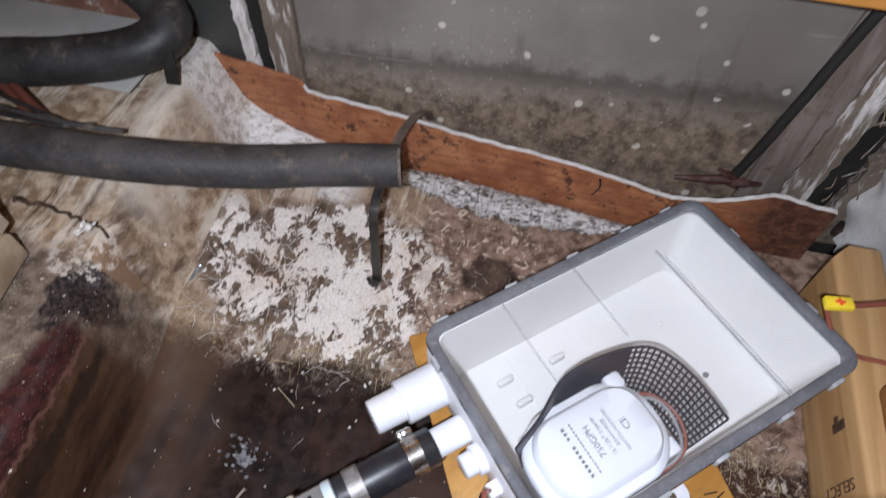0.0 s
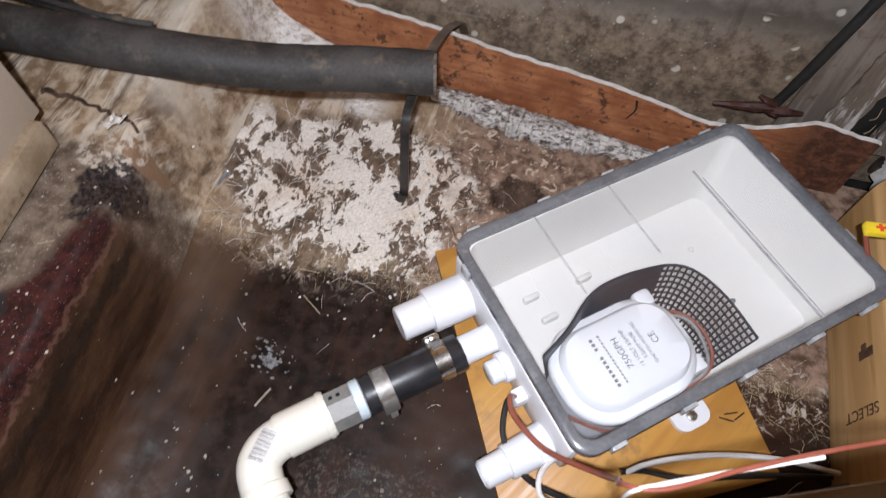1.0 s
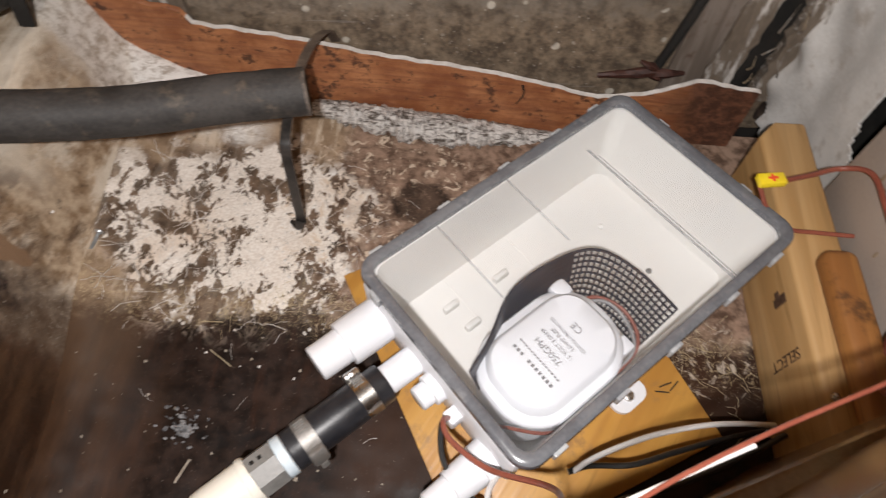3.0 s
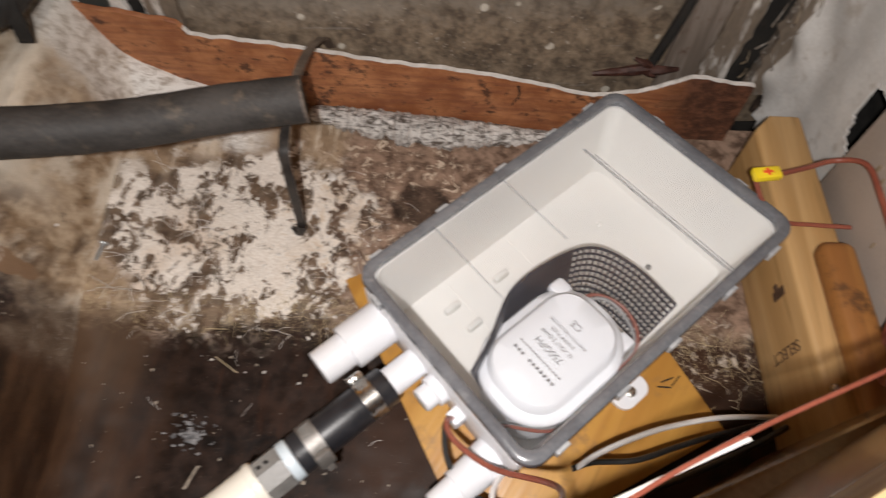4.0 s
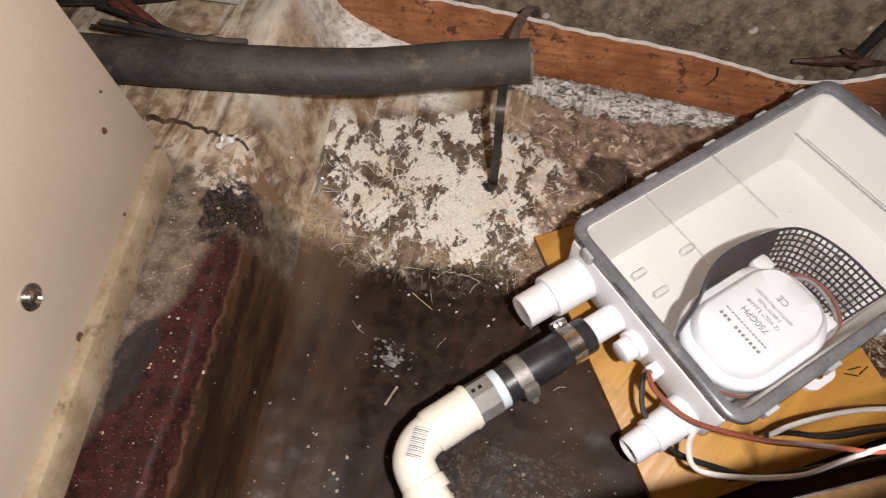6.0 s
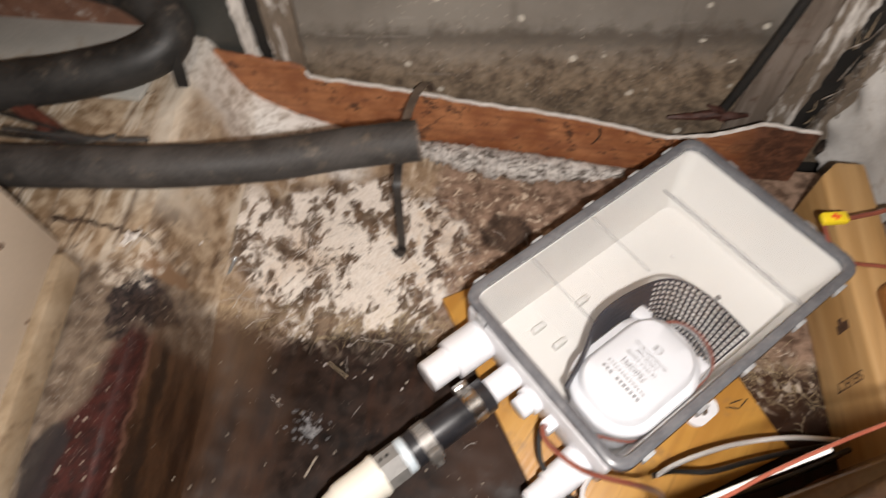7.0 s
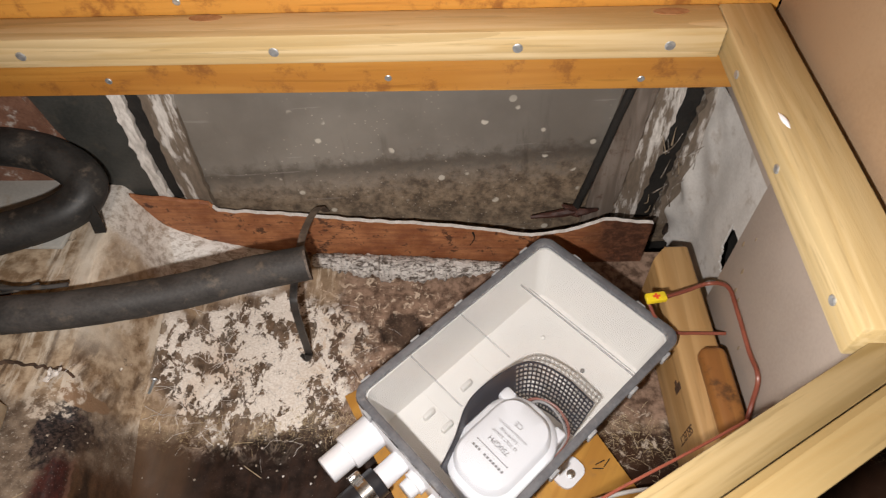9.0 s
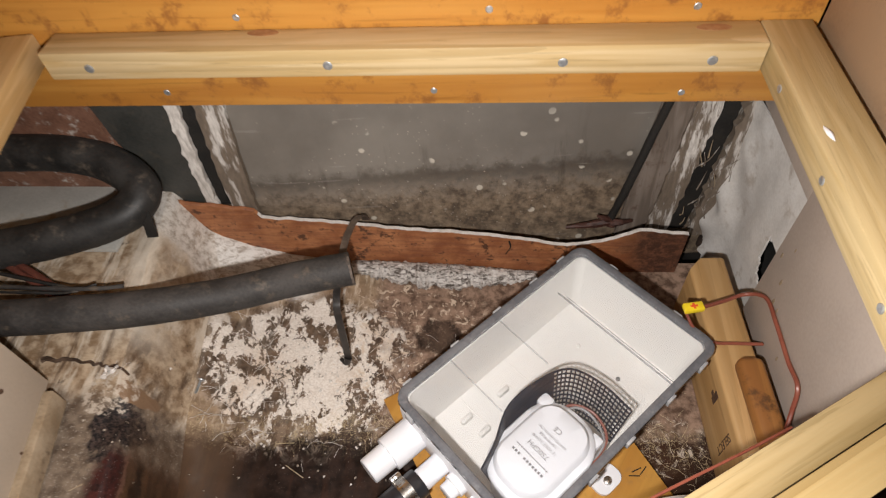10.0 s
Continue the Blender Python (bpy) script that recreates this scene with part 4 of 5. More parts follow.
tub = part("tub", loft([ring_at(0.016, 0.0, 0.014), ring_at(0.0145, 0.001, 0.016), ring_at(0.006, 0.082, 0.014), ring_at(0.0015, 0.0822, 0.016), ring_at(0.0015, 0.0855, 0.016),
                        ring_at(0.0092, 0.0855, 0.012), ring_at(0.017, 0.0036, 0.013), ring_at(0.020, 0.0028, 0.012)]), M_TUB, sump, "milky white plastic tub")
for k in range(2):
    part("moulding_rib", box(0.076 + 0.075 * k, 0.0772 + 0.075 * k, -0.10, -0.02, 0.0024, 0.0034, 0.0003), M_TUB, tub)
for x, y in ((0.060, -0.066), (0.055, -0.041), (0.11, -0.045)):
    part("moulded_tab", box(x, x + 0.016, y - 0.006, y, 0.0025, 0.012, 0.002, None), plain("clear_moulding", (0.72, 0.705, 0.675), (0.79, 0.775, 0.745), 0.5), tub)
for x, y in ((0.232, -0.066), (0.232, -0.128)):
    part("drain_stud", lathe([(0, 0.0028), (0.002, 0.0025), (0.003, 0.0012)], pose(x, y, 0.0028, 0, -90, 0), 12), M_GREYPVC if y < -0.1 else M_TUB, tub)

lid = part("lid", loft([ring_at(0.0, 0.0862, 0.016), ring_at(-0.0008, 0.088, 0.0165), ring_at(0.0, 0.0925, 0.016), ring_at(0.0018, 0.0938, 0.015),
                        ring_at(0.0068, 0.0938, 0.012), ring_at(0.0084, 0.0926, 0.011), ring_at(0.0084, 0.0862, 0.011)], ring_closed=True), M_RIM, sump, "smoky clear lid rim")
pane = part("pane", loft([ring_at(0.0086, 0.0885, 0.011), ring_at(0.0086, 0.0905, 0.011)]), M_CLEAR, lid, "clear acrylic lid pane")
pane.visible_shadow = False
for x, y0, y1, w in ((0.073, -0.090, -0.011, 0.0009), (0.147, -0.085, -0.011, 0.0009), (0.2230, -0.186, -0.030, 0.0011), (0.2262, -0.186, -0.040, 0.0004)):
    part("lid_rib", box(x - w, x + w, y0, y1, 0.0905, 0.0912, 0.0002), M_FAINTLINE if x < 0.2 else M_PANELINE, lid).visible_shadow = False
clip_spots = [(x, 0.0, 0) for x in (0.022, 0.09, 0.155, 0.215, 0.262)] + [(x, -W, 180) for x in (0.03, 0.09, 0.145, 0.21, 0.265)] + [(L, y, -90) for y in (-0.05, -0.14)] + [(0.0, -0.03, 90)]
for x, y, a in clip_spots:
    part("clip", box(-0.006, 0.006, -0.0005, 0.0032, 0.081, 0.0915, 0.001, pose(x, y, 0, 0, 0, a)), M_CLIP, lid)

OUT = pose(0, 0, 0, 0, 0, 180)


def port_at(v, z):
    return Matrix.Translation((0.009, -v, z - 0.047)) @ OUT


# ports: profiles of (distance out of the wall, radius)
big = part("port", lathe([(0.0, 0.0205), (0.008, 0.0205), (0.0085, 0.0196), (0.043, 0.0194), (0.0445, 0.0188), (0.0447, 0.0152), (0.0700, 0.0149), (0.0712, 0.0138), (0.0705, 0.0)], port_at(0.030, 0.092)), M_WHITEP, sump, "white stepped port, capped")
out2 = part("port", lathe([(0.0, 0.0175), (0.006, 0.0175), (0.0065, 0.0122), (0.052, 0.0120), (0.052, 0.009), (0.03, 0.009), (0.03, 0.0)], port_at(0.075, 0.095)), M_WHITEP, sump)
small = part("port", lathe([(0.0, 0.0125), (0.016, 0.0125), (0.0165, 0.0098), (0.026, 0.0096), (0.0270, 0.0082), (0.0268, 0.0)], port_at(0.1025, 0.098)), M_WHITEP, sump)
slim = part("port", lathe([(0.0, 0.0170), (0.020, 0.0160), (0.0205, 0.0146), (0.044, 0.0136), (0.0445, 0.0116), (0.0635, 0.0112), (0.0648, 0.0100), (0.063, 0.0078), (0.050, 0.0076), (0.050, 0.0)], port_at(0.165, 0.083)), M_WHITEP, sump)
part("port_flange", box(-0.0, 0.0115, -0.186, -0.008, 0.026, 0.080, 0.004), M_WHITEP, sump, "white flange plate behind the ports")
part("wire_gland", box(-0.010, 0.006, -0.134, -0.122, 0.040, 0.056, 0.002), M_WHITEP, sump)
part("mounting_tab", loft([[(x, y, z) for x, y in rrect(0.112, 0.146, -W - 0.012, -W + 0.014, 0.010)] for z in (0.0005, 0.005)]), M_WHITEP, sump, "white mounting lug")
part("screw", lathe([(0, 0.005), (0.002, 0.0045), (0.003, 0.002)], pose(0.129, -W - 0.002, 0.005, 0, -90, 0), 12), M_STEEL, sump)

# pump inside
pump = thing("bilge_pump", sump.matrix_basis @ pose(0.081, -0.140, 0.0106), "white bilge pump with printed cap inside the sump", "pump")


def cap_ring(g, z, r):
    return [(x, y, z) for x, y in rrect(-0.060 + g, 0.056 - g, -0.043 + g, 0.041 - g, max(0.004, r + 0.003 - g), 8)]


part("body", loft([cap_ring(0.006, -0.0072, 0.030), cap_ring(0.006, 0.048, 0.030)]), M_WHITEP, pump)
cap = part("cap", loft([cap_ring(0.002, 0.046, 0.034), cap_ring(0.0, 0.049, 0.034), cap_ring(0.0, 0.055, 0.034), cap_ring(0.0015, 0.058, 0.034), cap_ring(0.0075, 0.0605, 0.032), cap_ring(0.010, 0.067, 0.030), cap_ring(0.013, 0.0695, 0.028), cap_ring(0.030, 0.0700, 0.012)]), M_WHITEP, pump, "white pump cap with grey print")
part("catch", box(0.034, 0.050, 0.026, 0.0415, 0.048, 0.060, 0.004), M_WHITEP, pump)
part("catch", box(0.040, 0.056, -0.036, -0.022, 0.044, 0.054, 0.003), M_WHITEP, pump)


def cap_text(t, size, x, y=0.0):
    lettering(t, size * 0.88, pose(x + 0.002, y, 0.0702, 0, 0, 90), M_INK, cap)


def cap_bar(x, y0, y1, w):
    part("print_bar", box(x - w / 2, x + w / 2, y0, y1, 0.0699, 0.0703), M_INK, cap, smooth=False)


for k in range(11):
    if k not in (7,):
        cap_bar(-0.023, -0.021 + k * 0.0038, -0.0186 + k * 0.0038, 0.0026)
for k in range(14):
    cap_bar(-0.0162, -0.021 + k * 0.0030, -0.0190 + k * 0.0030, 0.0013)
cap_text("750GPH", 0.0085, -0.0085)
cap_text("12 VOLT 3.0AMP", 0.0050, 0.0)
cap_text("5.0AMP FUSE", 0.0046, 0.006)
cap_text("IGNITION PROTECTED", 0.0040, 0.0115)
cap_text("CE", 0.0090, 0.0205)

# curved strainer mesh beside the pump
S_TOP = [(0.020, -0.116), (0.047, -0.106), (0.086, -0.087), (0.130, -0.088), (0.164, -0.101), (0.176, -0.134), (0.175, -0.176)]
S_BOT = [(0.030, -0.121), (0.056, -0.116), (0.090, -0.107), (0.122, -0.107), (0.146, -0.116), (0.156, -0.140), (0.156, -0.174)]
top_line = glide([(x, y, 0.076) for x, y in S_TOP], 10)
bot_line = glide([(x, y, 0.022) for x, y in S_BOT], 10)


def even(line, n):
    d = np.cumsum([0] + [(b - a).length for a, b in zip(line, line[1:])])
    a = np.array([list(p) for p in line])
    return [Vector([float(np.interp(t, d, a[:, k])) for k in range(3)]) for t in np.linspace(0, d[-1], n)]


strainer = thing("strainer", sump.matrix_basis @ pose(0.1, -0.12, 0.0036), "curved dark plastic strainer grid round the pump", "strainer")
NB = 47
tl, bl = even(top_line, NB), even(bot_line, NB)
shift = Matrix.Translation((-0.1, 0.12, 0))
for k in range(0, 11):
    f = k / 10
    row = [a.lerp(b, f) for a, b in zip(tl, bl)]
    bm = tube(row, 0.0010 if k else 0.0013, 5, straight=True)
    bm.transform(shift)
    part("grid_bar", bm, M_MESHP, strainer)
for a, b in zip(tl, bl):
    bm = tube([a, b], 0.0009, 5, straight=True)
    bm.transform(shift)
    part("grid_rod", bm, M_MESHP, strainer)
half = 28
bm = loft([[a + Vector((0, 0, 0)), b, b + Vector((0.0007, -0.0007, 0)), a + Vector((0.0007, -0.0007, 0))] for a, b in zip(tl[:half], bl[:half])])
bm.transform(shift)
part("solid_side", bm, M_MESHP, strainer, "solid dark plastic side")
# wires inside the tub
for off, m, nm in ((0.0, M_RED, "brown-red"), (0.004, plain("grey_wire", (0.20, 0.19, 0.19), (0.28, 0.27, 0.27), 0.4), "grey")):
    pts = [(0.112, -0.122 - off, 0.060), (0.140, -0.126 - off, 0.064), (0.152 - off, -0.150, 0.062), (0.140 - off, -0.176, 0.058), (0.10, -0.181 + off * 0.5, 0.050), (0.05, -0.183 + off * 0.5, 0.045), (0.014, -0.150, 0.05)]
    bm = tube(pts, 0.0016, 8)
    bm.transform(sump.matrix_basis)
    solo("pump_wire", bm, m, nm + " insulated wire inside the sump box", "wire", "pump wires")

# ---- discharge hose and pipe ----
drain = thing("drain_hose", sump.matrix_basis @ Matrix.Translation((-0.028, -0.075, 0.048)) @ OUT, "black rubber hose with steel clamps joined to a cream pipe", "hose")
part("rubber", lathe([(0.0, 0.0152), (0.002, 0.0158), (0.082, 0.0158), (0.084, 0.0152), (0.084, 0.0118), (0.0, 0.0122)], None, 32, closed=True), M_HOSE, drain, "black rubber hose")
for cx, mt in ((0.018, M_STEEL), (0.068, M_DULLSTEEL)):
    clamp = part("clamp", lathe([(cx - 0.0062, 0.0158), (cx - 0.0062, 0.0168), (cx + 0.0062, 0.0168), (cx + 0.0062, 0.0158)], None, 32, closed=True), mt, drain, "worm-drive clamp")
    part("worm_housing", box(cx - 0.0065, cx + 0.0065, -0.007, 0.007, 0.0160, 0.0225, 0.0022, Matrix.Rotation(radians(70 if cx < 0.03 else -62), 4, "X")), mt, clamp)
    part("worm_screw", box(cx - 0.0032, cx + 0.0032, 0.006, 0.0125, 0.0165, 0.0222, 0.0014, Matrix.Rotation(radians(70 if cx < 0.03 else -62), 4, "X")), mt, clamp)
    for k in range(5):
        part("slot", box(cx - 0.004, cx + 0.004, -0.0006, 0.0006, 0.0166, 0.0172, 0.0, Matrix.Rotation(radians(18 + 9 * k if cx < 0.03 else 5 + 9 * k), 4, "X")), M_GREYPVC, clamp, smooth=False)
part("seal", lathe([(0.084, 0.0150), (0.085, 0.0162), (0.0915, 0.0162), (0.0925, 0.0150)], None, 32), M_TEFLON, drain, "pale blue sealing ring")
nut = part("adapter", lathe([(0.092, 0.0168), (0.1145, 0.0168), (0.1155, 0.0158)], None, 8), M_GREYPVC, drain, "grey hexagonal adapter")
for k in range(2):
    part("mark", box(0.100 + 0.006 * k, 0.103 + 0.006 * k, -0.0015, 0.0015, 0.0154, 0.0160, 0.0, Matrix.Rotation(radians(22), 4, "X")), M_DARK, nut, smooth=False)
elbow_pts = [(0.112, 0, 0), (0.134, 0.0005, 0.0), (0.150, 0.001, 0), (0.1630, 0.004, -0.001), (0.1725, 0.0125, -0.002), (0.1750, 0.027, -0.003), (0.1740, 0.041, -0.004)]
pipe = part("elbow", tube(elbow_pts, lambda k: 0.0178 if k < 0.34 or k > 0.86 else 0.0163, 28, 8), M_CREAM, drain, "cream pipe elbow with barcode label")
part("collar", lathe([(0.1135, 0.0166), (0.1135, 0.0184), (0.1150, 0.0187), (0.1172, 0.0187), (0.1185, 0.0178)], None, 30), M_CREAM, pipe)
part("pipe", tube([(0.1743, 0.037, -0.004), (0.1690, 0.09, -0.008), (0.1625, 0.15, -0.012), (0.1515, 0.25, -0.02)], 0.0140, 26, 8), M_CREAM, drain, "cream pipe")
# barcode label on the bend


def on_bend(a, b0, b1, off):
    """A small bar laid on the upper side of the bend; a along the label, b round the pipe."""
    pts = []
    for b in np.linspace(b0, b1, 5):
        pts.append(Vector((0.1555 + a * 0.72, 0.0020 + a * 0.69, 0)) + Vector((-0.69 * math.sin(b), 0.72 * math.sin(b), math.cos(b))) * (0.0163 + off))
    return pts


sheet = [on_bend(a, -0.62, 0.30, 0.0012) for a in np.linspace(-0.004, 0.0205, 7)]
bm = bmesh.new()
rows = [[bm.verts.new(p) for p in r] for r in sheet]
for a, b in zip(rows, rows[1:]):
    for i in range(4):
        bm.faces.new((a[i], a[i + 1], b[i + 1], b[i]))
lab = part("label", bm, M_LABEL, pipe, "white barcode label")
for k in range(15):
    wd = (0.0004, 0.0007, 0.0005, 0.0009)[k * 7 % 4]
    bm = bmesh.new()
    a0 = -0.003 + k * 0.00155
    r0, r1 = [bm.verts.new(p) for p in on_bend(a0, -0.50, 0.18, 0.0016)], [bm.verts.new(p) for p in on_bend(a0 + wd, -0.50, 0.18, 0.0016)]
    for i in range(4):
        bm.faces.new((r0[i], r0[i + 1], r1[i + 1], r1[i]))
    part("code_bar", bm, M_INK, lab, smooth=False)

# ---- old hoses ----
hose = thing("rubber_hose", pose(-0.25, 0.09, 0.152), "thick dusty black rubber hose cut off at its end", "hose")
part("tube", tube([(-0.0565, 0.1415, 0.178), (-0.12, 0.122, 0.181), (-0.193, 0.094, 0.187), (-0.272, 0.066, 0.202), (-0.33, 0.054, 0.2085), (-0.40, 0.046, 0.210), (-0.55, 0.035, 0.212), (-0.75, 0.03, 0.212)], 0.0197, 24, 10, hollow=0.0150, rough=0.025), M_RUBBER, hose, world=True)
part("cut_end", tube([(-0.0555, 0.1418, 0.178), (-0.0580, 0.1410, 0.178)], 0.0200, 24, hollow=0.0145, rough=0.06), plain("frayed_rubber", (0.07, 0.055, 0.045), (0.18, 0.145, 0.12), 0.8, coarse=160, strength=0.6), hose, "frayed dusty cut edge", world=True)
loop = thing("looped_hose", pose(-0.45, 0.2, 0.19), "fat black hose bent back in a loop on the stringer", "hose")
part("tube", tube([(-0.80, 0.225, 0.262), (-0.62, 0.237, 0.264), (-0.50, 0.241, 0.265), (-0.405, 0.241, 0.264), (-0.350, 0.235, 0.254), (-0.310, 0.212, 0.236), (-0.322, 0.182, 0.224), (-0.380, 0.152, 0.220), (-0.46, 0.128, 0.220), (-0.60, 0.10, 0.22), (-0.80, 0.06, 0.22)], 0.0225, 24, 10, rough=0.03), M_RUBBER2, loop, world=True)
part("loose_tie", ribbon([(-0.300, 0.184, 0.236), (-0.297, 0.177, 0.216), (-0.300, 0.174, 0.192)], 0.012, 0.003, (1, 0.3, 0), 6), M_DARK, loop, world=True)

# strap round the hose end
strap = thing("hose_strap", pose(-0.07, 0.10, 0.04), "flat tie strap slung from the plywood round the hose end", "strap")
part("upper_strap", ribbon([(-0.066, 0.269, 0.118), (-0.068, 0.259, 0.138), (-0.071, 0.250, 0.1435), (-0.075, 0.236, 0.147), (-0.078, 0.205, 0.152), (-0.079, 0.175, 0.150), (-0.078, 0.145, 0.1505)], 0.0090, 0.0016, (1, 0.1, 0), 8), M_STRAPM, strap, world=True)
part("lower_strap", ribbon([(-0.078, 0.145, 0.1495), (-0.076, 0.122, 0.1475), (-0.075, 0.109, 0.138), (-0.075, 0.104, 0.11), (-0.076, 0.101, 0.075), (-0.077, 0.098, 0.042)], 0.0086, 0.002, (1, 0.1, 0), 8), M_STRAPB, strap, world=True)
part("strap_head", tube([(-0.077, 0.0975, 0.046), (-0.0795, 0.0935, 0.040), (-0.0875, 0.0985, 0.041)], lambda k: 0.0052 - 0.003 * k, 10, 5), M_STRAPB, strap, world=True)

# ---- lumber by the partition ----
lumber = thing("lumber", pose(0.377, 0.07, FLOOR_Z), "whitewood lumber with grade stamp lying along the partition", "lumber")
LUMBER = Matrix.Translation((0.3440, 0.210, 0)) @ Matrix.Rotation(radians(1.9), 4, "Z")  # its far corner; y runs back along the beam
beam = box(0.0, 0.0455, -0.318, 0.0, FLOOR_Z - 0.002, 0.121, 0.0045, LUMBER, 3)
bmesh.ops.bisect_plane(beam, geom=beam.verts[:] + beam.edges[:] + beam.faces[:], plane_co=LUMBER @ Vector((0.0, -0.020, 0)), plane_no=Vector((-0.75, 0.66, 0)), clear_outer=True)
bmesh.ops.holes_fill(beam, edges=[e for e in beam.edges if e.is_boundary])
part("beam", beam, M_LUMBER, lumber, world=True)
SIDE = LUMBER @ Matrix(((0, 0, -1, -0.0003), (0, -1, 0, 0), (-1, 0, 0, 0), (0, 0, 0, 1)))  # letters read downwards on the beam's side
rel = root_matrix(lumber).inverted()
lettering("SELECT", 0.0132, rel @ Matrix.Translation((0, 0, 0.083)) @ SIDE @ Matrix.Translation((0, 0.222, 0)), M_STAMP, lumber, name="stamp", label="brown grade stamp")
part("stamp_mark", box(-0.0006, 0.0004, -0.178, -0.170, 0.084, 0.102, 0, LUMBER), M_STAMP, lumber, world=True, smooth=False)
part("stamp_mark", box(-0.0008, 0.0003, -0.174, -0.165, 0.088, 0.094, 0, LUMBER), M_STAMP, lumber, world=True, smooth=False)
solo("offcut", box(0.0150, 0.0430, -0.330, -0.148, 0.121, 0.142, 0.0085, LUMBER, 4), M_OLDWOOD, "dirty brown wood offcut lying on the lumber", "offcut")
solo("loose_screw", lathe([(0, 0.0034), (0.002, 0.0030), (0.003, 0.001)], pose(0.3600, -0.052, 0.121, 0, -90, 0), 10), M_STEEL, "small steel screw in the lumber", "screw")

# ---- wires outside the box ----
def wire(name, pts, r, m, label):
    return solo(name, tube(pts, r, 8, 8), m, label, "wire", "sump wires")


wire("red_wire", [(0.088, -0.090, 0.097), (0.082, -0.097, 0.112), (0.089, -0.110, 0.112), (0.116, -0.126, 0.112), (0.150, -0.137, 0.14), (0.150, -0.152, 0.20), (0.135, -0.172, 0.275), (0.150, -0.172, 0.289), (0.185, -0.151, 0.289), (0.225, -0.129, 0.288), (0.285, -0.099, 0.288), (0.325, -0.078, 0.287)], lambda k: 0.0021 - 0.0010 * smoothstep(0.4, 0.6, k), M_RED, "brown-red insulated wire from the sump box")
wire("black_wire", [(0.086, -0.089, 0.092), (0.081, -0.098, 0.098), (0.086, -0.122, 0.09), (0.109, -0.143, 0.085), (0.140, -0.148, 0.083), (0.175, -0.147, 0.082), (0.22, -0.13, 0.09)], 0.0022, M_BLACKW, "black insulated wire from the sump box")
wire("white_wire", [(0.128, -0.120, 0.085), (0.118, -0.140, 0.098), (0.123, -0.157, 0.102), (0.147, -0.160, 0.12), (0.158, -0.165, 0.18), (0.138, -0.176, 0.275), (0.150, -0.1695, 0.288), (0.185, -0.1515, 0.288), (0.215, -0.1365, 0.2875)], lambda k: 0.0021 - 0.0010 * smoothstep(0.4, 0.6, k), M_WHITEW, "white insulated wire looping from the sump box")
wire("white_wire", [(0.180, -0.116, 0.085), (0.190, -0.109, 0.095), (0.211, -0.098, 0.098), (0.245, -0.083, 0.092), (0.29, -0.070, 0.085), (0.338, -0.063, 0.075)], 0.0021, M_WHITEW, "white insulated wire beside the sump box")
wire("black_wire", [(0.176, -0.117, 0.085), (0.192, -0.111, 0.085), (0.223, -0.107, 0.085), (0.254, -0.095, 0.085), (0.285, -0.083, 0.08), (0.335, -0.066, 0.07)], 0.0022, M_BLACKW, "black insulated wire beside the sump box")
wire("black_wire", [(0.15, -0.155, 0.085), (0.20, -0.140, 0.082), (0.26, -0.115, 0.085), (0.31, -0.09, 0.08), (0.345, -0.07, 0.075)], 0.0024, M_BLACKW, "black insulated wire on the floor beside the board")
tagged_wire = thing("tagged_wire", pose(0.36, 0.1, 0.125), "brown-red wire with yellow crimp tag over the lumber", "wire", "sump wires")
part("strand", tube([(0.318, 0.110, 0.152), (0.338, 0.115, 0.153), (0.362, 0.124, 0.152), (0.386, 0.133, 0.152), (0.400, 0.120, 0.165), (0.400, 0.085, 0.169), (0.400, 0.041, 0.168), (0.399, 0.012, 0.172), (0.397, -0.004, 0.150), (0.390, -0.022, 0.140), (0.380, -0.05, 0.142), (0.35, -0.075, 0.20), (0.30, -0.098, 0.287)], 0.0023, 8, 8), M_RED, tagged_wire, world=True)
tag = part("tag", box(-0.011, 0.011, -0.0055, 0.0055, -0.0035, 0.0035, 0.0015, pose(0.3255, 0.1125, 0.1545, 0, 0, 10)), M_YELLOW, tagged_wire, "yellow crimp tag", world=True)
part("mark", box(-0.004, 0.004, -0.0012, 0.0012, 0.0034, 0.0039, 0, pose(0.3255, 0.1125, 0.1545, 0, 0, 10)), M_REDMARK, tag, world=True, smooth=False)
part("mark", box(-0.0013, 0.0013, -0.0035, 0.0035, 0.0034, 0.0038, 0, pose(0.3255, 0.1125, 0.1545, 0, 0, 10)), M_REDMARK, tag, world=True, smooth=False)
wire("red_wire", [(0.318, 0.109, 0.150), (0.328, 0.094, 0.138), (0.348, 0.086, 0.127), (0.372, 0.087, 0.1235), (0.402, 0.086, 0.125)], 0.0019, M_RED, "thin brown-red wire across the lumber")

# ---- small debris ----
rng = random.Random(5)


def ground_z(x, y):
    s = x - string_edge(y)
    return floor_height(s, y) if s >= 0 else ridge_height(s, y)


